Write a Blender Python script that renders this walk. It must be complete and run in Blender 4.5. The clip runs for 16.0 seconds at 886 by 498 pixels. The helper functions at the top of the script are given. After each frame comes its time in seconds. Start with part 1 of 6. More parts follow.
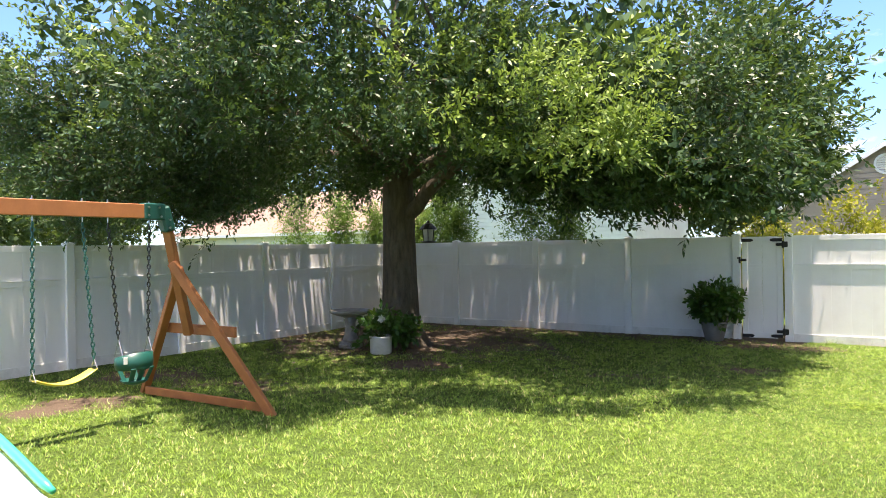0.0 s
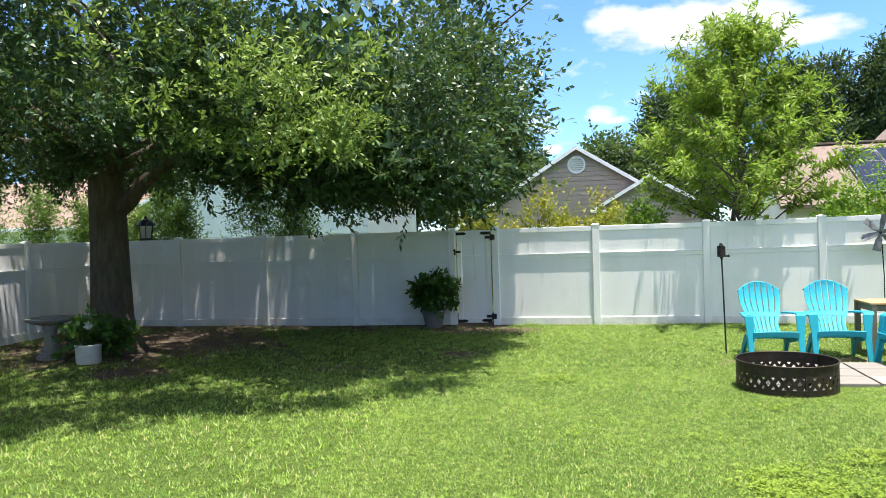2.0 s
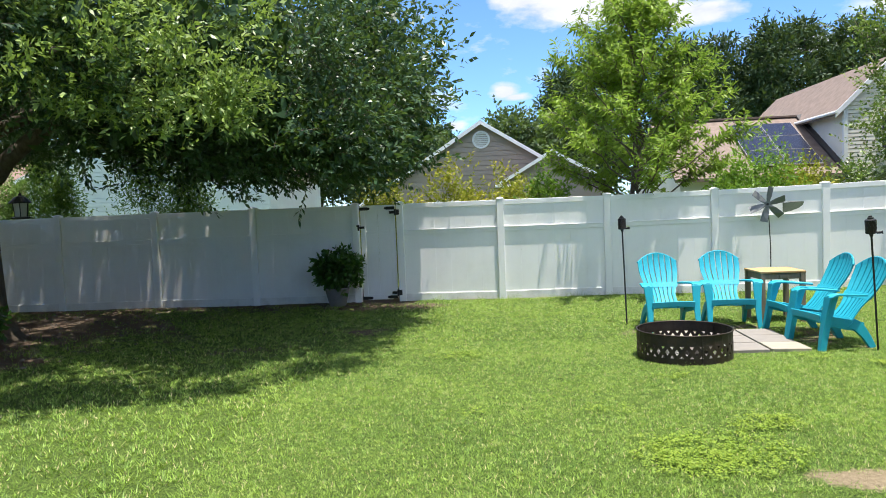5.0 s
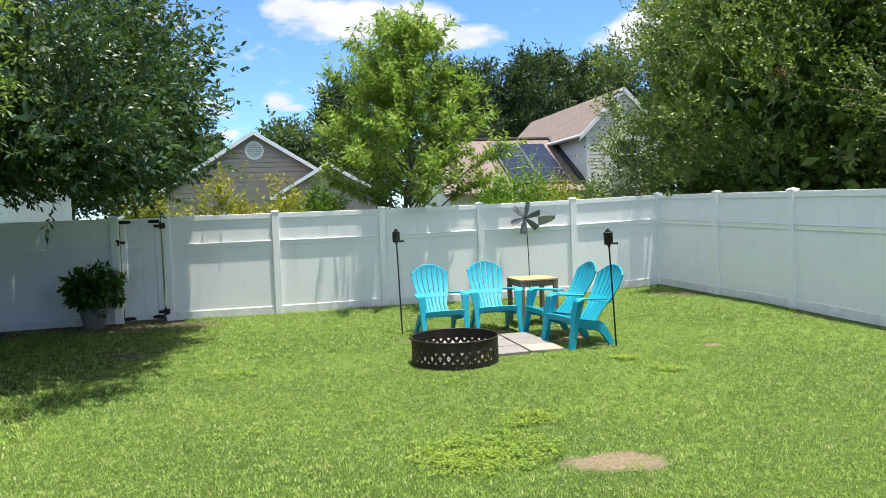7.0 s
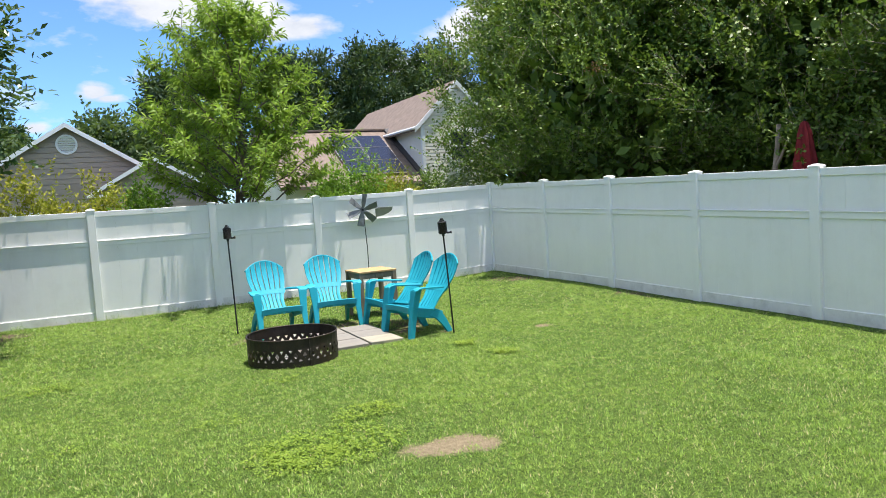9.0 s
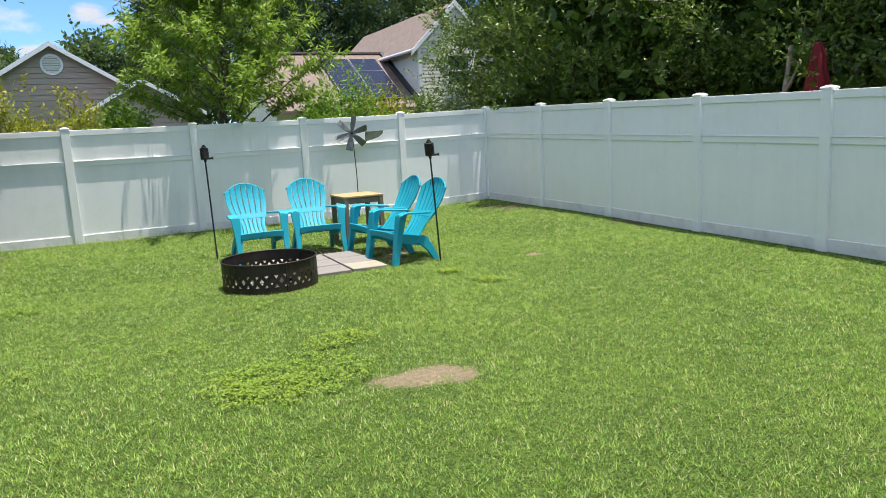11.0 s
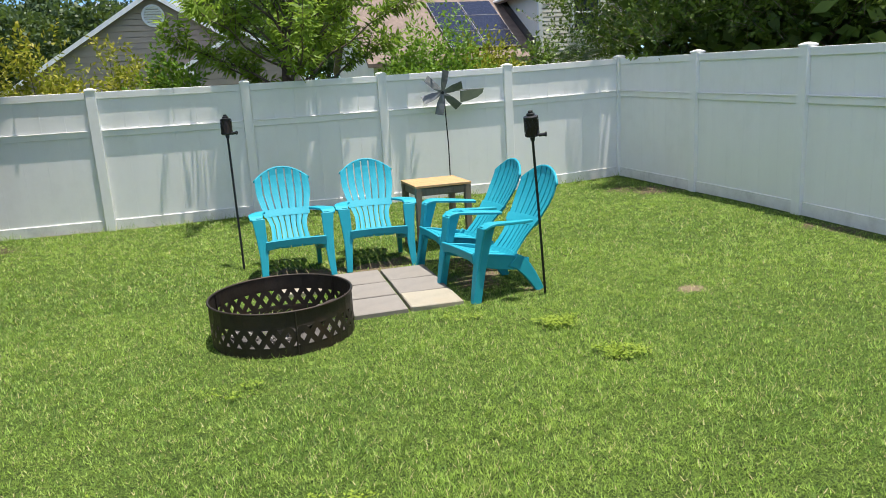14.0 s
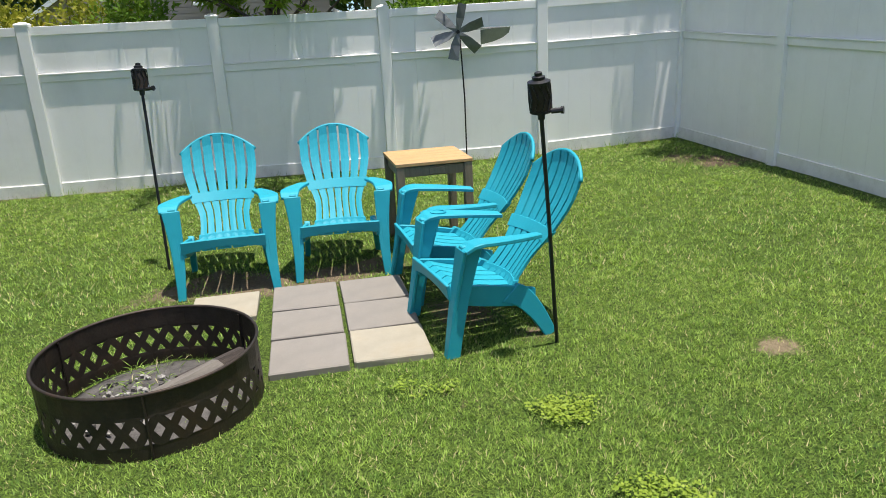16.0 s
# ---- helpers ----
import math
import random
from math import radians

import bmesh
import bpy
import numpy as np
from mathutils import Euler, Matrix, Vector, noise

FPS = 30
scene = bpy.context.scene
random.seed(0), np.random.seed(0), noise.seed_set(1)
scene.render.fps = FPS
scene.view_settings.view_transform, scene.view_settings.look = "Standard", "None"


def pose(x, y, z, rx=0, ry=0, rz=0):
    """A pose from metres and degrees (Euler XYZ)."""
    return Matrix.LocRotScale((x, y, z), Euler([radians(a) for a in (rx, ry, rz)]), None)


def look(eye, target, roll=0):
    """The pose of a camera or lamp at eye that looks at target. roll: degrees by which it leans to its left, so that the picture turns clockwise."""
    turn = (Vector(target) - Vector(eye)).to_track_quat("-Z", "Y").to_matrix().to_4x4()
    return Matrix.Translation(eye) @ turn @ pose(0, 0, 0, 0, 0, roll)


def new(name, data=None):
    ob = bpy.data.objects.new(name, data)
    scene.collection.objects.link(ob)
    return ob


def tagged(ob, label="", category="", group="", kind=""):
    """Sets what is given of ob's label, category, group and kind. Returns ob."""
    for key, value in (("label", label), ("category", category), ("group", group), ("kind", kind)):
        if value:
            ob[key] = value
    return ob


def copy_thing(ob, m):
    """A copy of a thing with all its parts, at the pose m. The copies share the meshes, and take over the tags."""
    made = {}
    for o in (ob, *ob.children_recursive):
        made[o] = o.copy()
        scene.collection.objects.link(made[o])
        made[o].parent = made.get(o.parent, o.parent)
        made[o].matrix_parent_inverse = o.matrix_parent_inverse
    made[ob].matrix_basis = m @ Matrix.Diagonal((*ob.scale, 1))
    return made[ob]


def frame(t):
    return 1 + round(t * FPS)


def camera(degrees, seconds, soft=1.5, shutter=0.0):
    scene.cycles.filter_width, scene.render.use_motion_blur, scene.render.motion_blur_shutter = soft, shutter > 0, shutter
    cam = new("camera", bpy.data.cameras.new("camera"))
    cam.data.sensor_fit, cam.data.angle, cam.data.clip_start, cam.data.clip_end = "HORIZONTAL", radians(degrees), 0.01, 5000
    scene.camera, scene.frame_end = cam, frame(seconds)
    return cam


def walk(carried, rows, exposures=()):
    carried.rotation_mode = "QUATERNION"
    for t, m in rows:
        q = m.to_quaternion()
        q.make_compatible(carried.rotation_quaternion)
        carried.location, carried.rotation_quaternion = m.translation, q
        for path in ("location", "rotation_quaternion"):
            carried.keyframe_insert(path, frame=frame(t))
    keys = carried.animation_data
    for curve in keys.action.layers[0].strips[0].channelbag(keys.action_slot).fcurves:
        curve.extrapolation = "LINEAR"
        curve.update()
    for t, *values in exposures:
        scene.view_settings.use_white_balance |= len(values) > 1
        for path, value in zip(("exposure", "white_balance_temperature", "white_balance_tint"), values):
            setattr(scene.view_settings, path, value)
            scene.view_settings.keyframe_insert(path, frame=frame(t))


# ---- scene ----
cam = camera(63.4, 16.0, 0.9)
PATH = [
    (0, (-0.733, 0.183, 1.683), (-1.822, 1.86, 1.682), -0.9),
    (0.5, (-0.616, 0.175, 1.727), (-1.59, 1.922, 1.719), -0.8),
    (1, (-0.586, 0.204, 1.722), (-1.364, 2.046, 1.709), -1.1),
    (1.5, (-0.565, 0.201, 1.72), (-1.136, 2.118, 1.696), -1.4),
    (2, (-0.528, 0.193, 1.713), (-0.955, 2.147, 1.677), -1.8),
    (2.5, (-0.507, 0.205, 1.708), (-0.855, 2.174, 1.659), -1.8),
    (3, (-0.425, 0.292, 1.71), (-0.766, 2.261, 1.64), -1.7),
    (5.5, (-0.534, 0.463, 1.689), (-0.557, 2.46, 1.572), -2.5),
    (6, (-0.525, 0.452, 1.692), (-0.344, 2.44, 1.573), -2.4),
    (6.5, (-0.532, 0.41, 1.704), (-0.2, 2.379, 1.594), -2.3),
    (7, (-0.52, 0.418, 1.71), (-0.08, 2.367, 1.608), -2.2),
    (7.5, (-0.51, 0.416, 1.708), (0.023, 2.341, 1.608), -2.4),
    (8, (-0.491, 0.434, 1.708), (0.127, 2.333, 1.597), -2.7),
    (8.5, (-0.461, 0.435, 1.7), (0.25, 2.3, 1.576), -3.1),
    (9, (-0.437, 0.429, 1.7), (0.413, 2.234, 1.555), -3.6),
    (11.5, (0.022, 1.02, 1.55), (0.833, 2.811, 1.184), -3.1),
    (12, (0.222, 1.427, 1.603), (0.906, 3.27, 1.237), -2.7),
    (12.5, (0.506, 1.874, 1.654), (1.077, 3.755, 1.287), -2.7),
    (13, (0.701, 2.351, 1.653), (1.214, 4.248, 1.28), -3.1),
    (13.5, (0.978, 2.821, 1.647), (1.482, 4.715, 1.252), -3.5),
    (14, (1.229, 3.334, 1.666), (1.731, 5.218, 1.218), -3.3),
    (14.5, (1.417, 3.803, 1.701), (1.88, 5.683, 1.198), -2.8),
    (15, (1.717, 4.247, 1.704), (2.089, 6.133, 1.152), -2.2),
    (15.5, (1.946, 4.674, 1.688), (2.248, 6.564, 1.106), -2.1),
    (16, (2.168, 5.051, 1.692), (2.52, 6.923, 1.082), -2.8),
]
EXPOSURES = [(0.0, 2.00, 7500, 20), (0.5, 1.95, 7350, 18), (1.0, 1.80, 7000, 13), (1.5, 1.71, 6800, 11), (3.0, 1.50, 6650, 11), (5.5, 1.38, 6600, 11), (9.0, 1.25, 6550, 11),
             (12.5, 1.09, 6600, 11), (14.5, 1.01, 6700, 12), (16.0, 0.89, 6700, 12)]
walk(cam, [(t, look(eye, target, roll)) for t, eye, target, roll in PATH], EXPOSURES)

# ---- sun, sky and exposure ----
TO_SUN = Vector((0.13, -0.085, 1.0)).normalized()
SUN_ELEV = math.asin(TO_SUN.z)
SUN_ROT = math.atan2(TO_SUN.x, TO_SUN.y)
sun = new("sun", bpy.data.lights.new("sun", "SUN"))
sun.data.energy, sun.data.angle, sun.data.color = 4.0, radians(0.53), (1.0, 0.955, 0.88)
sun.matrix_world = look(TO_SUN * 60, (0, 0, 0))


def node(tree, kind, **inputs):
    n = tree.nodes.new(kind)
    for key, value in inputs.items():
        n.inputs[key.replace("_", " ")].default_value = value
    return n


def math_node(tree, op, a, b=None, clamp=False):
    n = tree.nodes.new("ShaderNodeMath")
    n.operation, n.use_clamp = op, clamp
    for i, v in enumerate((a, b)):
        if v is None:
            continue
        if isinstance(v, (int, float)):
            n.inputs[i].default_value = v
        else:
            tree.links.new(v, n.inputs[i])
    return n.outputs[0]


def mix_node(tree, fac, a, b, blend="MIX"):
    n = tree.nodes.new("ShaderNodeMix")
    n.data_type, n.blend_type = "RGBA", blend
    for i, v in ((0, fac), (6, a), (7, b)):
        if isinstance(v, (int, float)):
            n.inputs[i].default_value = v
        elif isinstance(v, tuple):
            n.inputs[i].default_value = (*v[:3], 1)
        else:
            tree.links.new(v, n.inputs[i])
    return n.outputs[2]


def ramp_node(tree, value, lo, hi):
    n = tree.nodes.new("ShaderNodeMapRange")
    n.inputs[1].default_value, n.inputs[2].default_value = lo, hi
    tree.links.new(value, n.inputs[0])
    return n.outputs[0]


world = bpy.data.worlds.new("sky")
scene.world = world
world.use_nodes = True
wt = world.node_tree
wt.nodes.clear()
sky = wt.nodes.new("ShaderNodeTexSky")
sky.sky_type, sky.sun_disc = "NISHITA", False
sky.sun_elevation, sky.sun_rotation = SUN_ELEV, SUN_ROT
sky.air_density, sky.dust_density, sky.ozone_density = 0.85, 0.15, 2.5
coord = wt.nodes.new("ShaderNodeTexCoord")
noise_big = node(wt, "ShaderNodeTexNoise", Scale=11.0, Detail=8.0, Roughness=0.58)
squash = wt.nodes.new("ShaderNodeMapping")
squash.inputs["Scale"].default_value = (1.0, 1.0, 2.2)
wt.links.new(coord.outputs["Generated"], squash.inputs["Vector"])
wt.links.new(squash.outputs["Vector"], noise_big.inputs["Vector"])
# cumulus banks: direction, half width across and in height
CLOUDS = [((0.12, 0.96, 0.256), 0.15, 0.034), ((0.03, 0.965, 0.272), 0.06, 0.022), ((0.25, 0.94, 0.232), 0.075, 0.020), ((0.19, 0.95, 0.238), 0.10, 0.016), ((0.006, 0.988, 0.155), 0.028, 0.017), ((0.02, 0.988, 0.147), 0.03, 0.008),
          ((-0.063, 0.992, 0.112), 0.022, 0.010), ((-0.14, 0.985, 0.113), 0.04, 0.009), ((0.47, 0.855, 0.215), 0.05, 0.045), ((0.37, 0.91, 0.18), 0.06, 0.015), ((-0.55, 0.75, 0.45), 0.22, 0.09),
          # unseen banks behind the walk, added as white fill light
          ((0.7, -0.5, 0.5), 0.3, 0.12), ((-0.6, -0.6, 0.5), 0.3, 0.13), ((0.1, -0.8, 0.4), 0.25, 0.1)]
sep = wt.nodes.new("ShaderNodeSeparateXYZ")
wt.links.new(coord.outputs["Generated"], sep.inputs[0])
cover = None
for d, wide, tall in CLOUDS:
    d = Vector(d).normalized()
    side = Vector((d.y, -d.x, 0)).normalized()
    dot = wt.nodes.new("ShaderNodeVectorMath")
    dot.operation = "DOT_PRODUCT"
    dot.inputs[1].default_value = side
    wt.links.new(coord.outputs["Generated"], dot.inputs[0])
    front = wt.nodes.new("ShaderNodeVectorMath")
    front.operation = "DOT_PRODUCT"
    front.inputs[1].default_value = d
    wt.links.new(coord.outputs["Generated"], front.inputs[0])
    u = math_node(wt, "DIVIDE", dot.outputs["Value"], wide)
    v = math_node(wt, "DIVIDE", math_node(wt, "SUBTRACT", sep.outputs[2], d.z), tall)
    r = math_node(wt, "SQRT", math_node(wt, "ADD", math_node(wt, "POWER", math_node(wt, "ABSOLUTE", u), 2.0), math_node(wt, "POWER", math_node(wt, "ABSOLUTE", v), 2.0)))
    one = math_node(wt, "MULTIPLY", math_node(wt, "SUBTRACT", 1.0, r), math_node(wt, "GREATER_THAN", front.outputs["Value"], 0.3))
    one = math_node(wt, "MAXIMUM", one, -2.0)
    cover = one if cover is None else math_node(wt, "MAXIMUM", cover, one)
density = math_node(wt, "ADD", cover, math_node(wt, "MULTIPLY", math_node(wt, "SUBTRACT", noise_big.outputs["Fac"], 0.5), 1.8))
# scattered cumulus higher than the view, added as fill for shaded sides
field = node(wt, "ShaderNodeTexNoise", Scale=3.2, Detail=7.0, Roughness=0.55)
wt.links.new(squash.outputs["Vector"], field.inputs["Vector"])
fill_clouds = math_node(wt, "MULTIPLY", ramp_node(wt, field.outputs["Fac"], 0.45, 0.58), ramp_node(wt, sep.outputs[2], 0.30, 0.42))
mask = math_node(wt, "MAXIMUM", ramp_node(wt, density, 0.14, 0.55), fill_clouds)
shade = ramp_node(wt, noise_big.outputs["Fac"], 0.3, 0.65)
white = mix_node(wt, shade, (2.0, 2.13, 2.35), (2.9, 2.92, 2.95))
# these added clouds are brighter than the low banks, for more fill
white = mix_node(wt, fill_clouds, white, (5.2, 5.25, 5.35))
glow = mix_node(wt, math_node(wt, "MULTIPLY", mask, 0.92), mix_node(wt, 1.0, sky.outputs["Color"], (0.38, 0.525, 0.71), "MULTIPLY"), white)
bg = wt.nodes.new("ShaderNodeBackground")
bg.inputs["Strength"].default_value = 0.15
wt.links.new(glow, bg.inputs["Color"])
wout = wt.nodes.new("ShaderNodeOutputWorld")
wt.links.new(bg.outputs[0], wout.inputs[0])

# ---- materials ----


def material(name, base, rough=0.6, vary=0.12, scale=6.0, fine=60.0, bump=0.15, metal=0.0, dirt=None, dirt_amount=0.3, stretch=(1, 1, 1), spec=0.5, per_object=0.0, depth=0.01):
    m = bpy.data.materials.new(name)
    m.use_nodes = True
    t = m.node_tree
    p = t.nodes["Principled BSDF"]
    tc = t.nodes.new("ShaderNodeTexCoord")
    mp = t.nodes.new("ShaderNodeMapping")
    mp.inputs["Scale"].default_value = stretch
    t.links.new(tc.outputs["Object"], mp.inputs["Vector"])
    n1 = node(t, "ShaderNodeTexNoise", Scale=scale, Detail=5.0, Roughness=0.6)
    n2 = node(t, "ShaderNodeTexNoise", Scale=fine, Detail=4.0, Roughness=0.65)
    for n in (n1, n2):
        t.links.new(mp.outputs[0], n.inputs["Vector"])
    lo = tuple(c * (1 - vary) for c in base)
    hi = tuple(min(1, c * (1 + vary)) for c in base)
    col = mix_node(t, ramp_node(t, n1.outputs["Fac"], 0.3, 0.7), lo, hi)
    col = mix_node(t, math_node(t, "MULTIPLY", ramp_node(t, n2.outputs["Fac"], 0.35, 0.7), vary), col, tuple(c * 0.55 for c in base))
    if dirt:
        n3 = node(t, "ShaderNodeTexNoise", Scale=scale * 0.6, Detail=8.0, Roughness=0.7)
        t.links.new(tc.outputs["Object"], n3.inputs["Vector"])
        col = mix_node(t, math_node(t, "MULTIPLY", ramp_node(t, n3.outputs["Fac"], 0.5, 0.72), dirt_amount), col, dirt)
    if per_object:
        info = t.nodes.new("ShaderNodeObjectInfo")
        col = mix_node(t, math_node(t, "MULTIPLY", info.outputs["Random"], per_object), col, tuple(c * 0.6 for c in base))
    t.links.new(col, p.inputs["Base Color"])
    p.inputs["Metallic"].default_value = metal
    p.inputs["Specular IOR Level"].default_value = spec
    t.links.new(math_node(t, "ADD", math_node(t, "MULTIPLY", n2.outputs["Fac"], 0.25), rough - 0.12), p.inputs["Roughness"])
    if bump:
        b = t.nodes.new("ShaderNodeBump")
        b.inputs["Strength"].default_value, b.inputs["Distance"].default_value = bump, depth
        t.links.new(n2.outputs["Fac"], b.inputs["Height"])
        t.links.new(b.outputs[0], p.inputs["Normal"])
    return m


def leaf_material(name, dark, light, gloss=0.35, through_light=0.35, yellow=None, patch=0.35):
    """Leaf: glossy top, some light passing through, colour by leaf and by bough."""
    m = bpy.data.materials.new(name)
    m.use_nodes = True
    t = m.node_tree
    t.nodes.clear()
    geo = t.nodes.new("ShaderNodeNewGeometry")
    tc = t.nodes.new("ShaderNodeTexCoord")
    n = node(t, "ShaderNodeTexNoise", Scale=0.7, Detail=3.0)
    t.links.new(tc.outputs["Object"], n.inputs["Vector"])
    col = mix_node(t, geo.outputs["Random Per Island"], dark, light)
    col = mix_node(t, math_node(t, "MULTIPLY", ramp_node(t, n.outputs["Fac"], 0.42, 0.65), patch), col, yellow or light)
    p = t.nodes.new("ShaderNodeBsdfPrincipled")
    p.inputs["Roughness"].default_value = gloss
    p.inputs["Specular IOR Level"].default_value = 0.4 if gloss < 0.45 else 0.22
    t.links.new(col, p.inputs["Base Color"])
    tr = t.nodes.new("ShaderNodeBsdfTranslucent")
    t.links.new(mix_node(t, 0.5, col, (0.22, 0.34, 0.03)), tr.inputs["Color"])
    mx = t.nodes.new("ShaderNodeMixShader")
    mx.inputs[0].default_value = through_light
    t.links.new(p.outputs[0], mx.inputs[1])
    t.links.new(tr.outputs[0], mx.inputs[2])
    out = t.nodes.new("ShaderNodeOutputMaterial")
    t.links.new(mx.outputs[0], out.inputs[0])
    return m


def siding_material(name, base):
    return material(name, base, 0.6, 0.06, 1.5, 40, 0.05)


VINYL = material("white_vinyl", (0.86, 0.865, 0.86), 0.42, 0.025, 3.0, 90, 0.03, dirt=(0.60, 0.60, 0.55), dirt_amount=0.18, stretch=(1, 1, 0.15))
VINYL_FOOT = material("stained_vinyl", (0.80, 0.80, 0.78), 0.5, 0.08, 5.0, 60, 0.05, dirt=(0.18, 0.16, 0.12), dirt_amount=0.28)
BLACK_METAL = material("black_metal", (0.016, 0.016, 0.018), 0.42, 0.2, 12, 90, 0.1, metal=0.3)
PIT_METAL = material("burnt_steel", (0.045, 0.036, 0.03), 0.55, 0.3, 9, 80, 0.2, metal=0.6, dirt=(0.09, 0.05, 0.03), dirt_amount=0.5)
TURQUOISE = material("turquoise_plastic", (0.010, 0.30, 0.395), 0.52, 0.05, 5, 120, 0.04, spec=0.3, dirt=(0.10, 0.42, 0.50), dirt_amount=0.15)
TABLE_TOP = material("oiled_wood", (0.46, 0.285, 0.125), 0.6, 0.16, 3.0, 30, 0.15, stretch=(1.5, 14, 8))
TABLE_LEG = material("weathered_wood", (0.20, 0.165, 0.115), 0.75, 0.2, 4.0, 40, 0.2, stretch=(10, 10, 1.2))
CEDAR = material("stained_cedar", (0.36, 0.13, 0.045), 0.6, 0.16, 3.0, 40, 0.15, stretch=(1.5, 1.5, 1.5))
PAVER = material("concrete_paver", (0.205, 0.190, 0.170), 0.85, 0.10, 5, 140, 0.25, dirt=(0.17, 0.145, 0.115), dirt_amount=0.35, depth=0.004)
PAVER_PALE = material("pale_paver", (0.30, 0.275, 0.215), 0.85, 0.12, 5, 120, 0.25, dirt=(0.24, 0.19, 0.12), dirt_amount=0.5, depth=0.004)
GREEN_PLASTIC = material("green_plastic", (0.006, 0.075, 0.06), 0.4, 0.08, 6, 90, 0.03)
SLIDE_GREEN = material("slide_edge_plastic", (0.02, 0.42, 0.28), 0.35, 0.05, 4, 80, 0.02)
SLIDE_WHITE = material("slide_bed_plastic", (0.75, 0.78, 0.76), 0.35, 0.03, 4, 80, 0.02)
YELLOW_PLASTIC = material("yellow_plastic", (0.75, 0.58, 0.10), 0.4, 0.06, 6, 80, 0.03)
CHAIN_GREEN = material("coated_chain", (0.008, 0.08, 0.07), 0.5, 0.2, 20, 90, 0.05)
CHAIN_BLACK = material("black_chain", (0.012, 0.014, 0.014), 0.5, 0.2, 20, 90, 0.05)
STEEL = material("zinc_steel", (0.5, 0.5, 0.5), 0.35, 0.1, 20, 90, 0.05, metal=1.0)
STONE = material("cast_stone", (0.30, 0.29, 0.27), 0.9, 0.2, 9, 90, 0.5, dirt=(0.05, 0.055, 0.04), dirt_amount=0.6)
WHITE_POT = material("white_glaze", (0.72, 0.72, 0.70), 0.4, 0.04, 6, 60, 0.05, dirt=(0.15, 0.13, 0.1), dirt_amount=0.35)
GREY_POT = material("grey_pot", (0.19, 0.18, 0.17), 0.7, 0.12, 8, 60, 0.1)
SOIL = material("soil", (0.05, 0.036, 0.025), 0.95, 0.3, 20, 120, 0.6)
BARK = material("oak_bark", (0.135, 0.105, 0.074), 0.95, 0.45, 7, 45, 1.0, dirt=(0.17, 0.17, 0.13), dirt_amount=0.5, stretch=(2.4, 2.4, 0.5), depth=0.03)
TWIG = material("twig_bark", (0.12, 0.095, 0.07), 0.9, 0.3, 12, 60, 0.4)
PALE_BARK = material("pale_bark", (0.30, 0.24, 0.19), 0.85, 0.3, 8, 50, 0.4)
BEIGE = siding_material("taupe_siding", (0.36, 0.30, 0.25))
PALE_GREEN = siding_material("pale_green_siding", (0.62, 0.68, 0.63))
CREAM = siding_material("cream_siding", (0.78, 0.74, 0.67))
TRIM = material("white_trim", (0.74, 0.75, 0.76), 0.5, 0.04, 4, 60, 0.03)
SHINGLE = material("brown_shingle", (0.185, 0.14, 0.115), 0.9, 0.25, 5, 35, 0.5, stretch=(1, 1, 1))
PINK_ROOF = material("faded_shingle", (0.25, 0.165, 0.135), 0.9, 0.12, 4, 35, 0.4)
DARK_EDGE = material("dark_flashing", (0.035, 0.03, 0.03), 0.6, 0.2, 6, 40, 0.1)
SOLAR = material("solar_cell", (0.010, 0.013, 0.028), 0.24, 0.15, 8, 40, 0.0)
ALUMINIUM = material("aluminium", (0.6, 0.6, 0.62), 0.35, 0.06, 9, 60, 0.03, metal=1.0)
GLASS_DARK = material("window_pane", (0.05, 0.06, 0.07), 0.08, 0.1, 3, 20, 0.0)
RED_CLOTH = material("red_canvas", (0.20, 0.012, 0.016), 0.9, 0.15, 8, 120, 0.2)
GREY_VANE = material("galvanised_vane", (0.16, 0.175, 0.18), 0.5, 0.15, 9, 60, 0.05, metal=0.5)
OLIVE_VANE = material("olive_vane", (0.14, 0.165, 0.11), 0.55, 0.15, 9, 60, 0.05)
LOG_BARK = material("charred_log", (0.05, 0.04, 0.035), 0.95, 0.4, 9, 50, 0.6, stretch=(1, 6, 6))
LOG_WOOD = material("split_wood", (0.15, 0.135, 0.118), 0.9, 0.3, 4, 40, 0.4, stretch=(1, 9, 9))
ASH = material("ash", (0.085, 0.08, 0.075), 0.95, 0.5, 18, 90, 0.6)
FROSTED = material("frosted_pane", (0.55, 0.56, 0.52), 0.35, 0.06, 6, 40, 0.02)
LEAF_OAK = leaf_material("oak_leaf", (0.022, 0.056, 0.027), (0.050, 0.108, 0.046), 0.42, 0.20, (0.085, 0.155, 0.050), 0.30)
# lit copy of the oak leaf, paler to stand for sunlit clumps
LEAF_OAK_SUNLIT = leaf_material("sunlit_oak_leaf", (0.11, 0.18, 0.045), (0.28, 0.38, 0.10), 0.42, 0.32, (0.26, 0.36, 0.09))
LEAF_PEACH = leaf_material("peach_leaf", (0.13, 0.23, 0.03), (0.30, 0.43, 0.065), 0.46, 0.48, (0.24, 0.36, 0.06))
LEAF_MYRTLE = leaf_material("myrtle_leaf", (0.020, 0.055, 0.014), (0.16, 0.26, 0.042), 0.44, 0.25, (0.25, 0.34, 0.05), 0.6)
LEAF_PINE = leaf_material("pine_needles", (0.022, 0.045, 0.024), (0.05, 0.088, 0.036), 0.6, 0.15, (0.065, 0.10, 0.045))
LEAF_FAR = leaf_material("far_leaf", (0.04, 0.07, 0.03), (0.08, 0.12, 0.05), 0.5, 0.25)
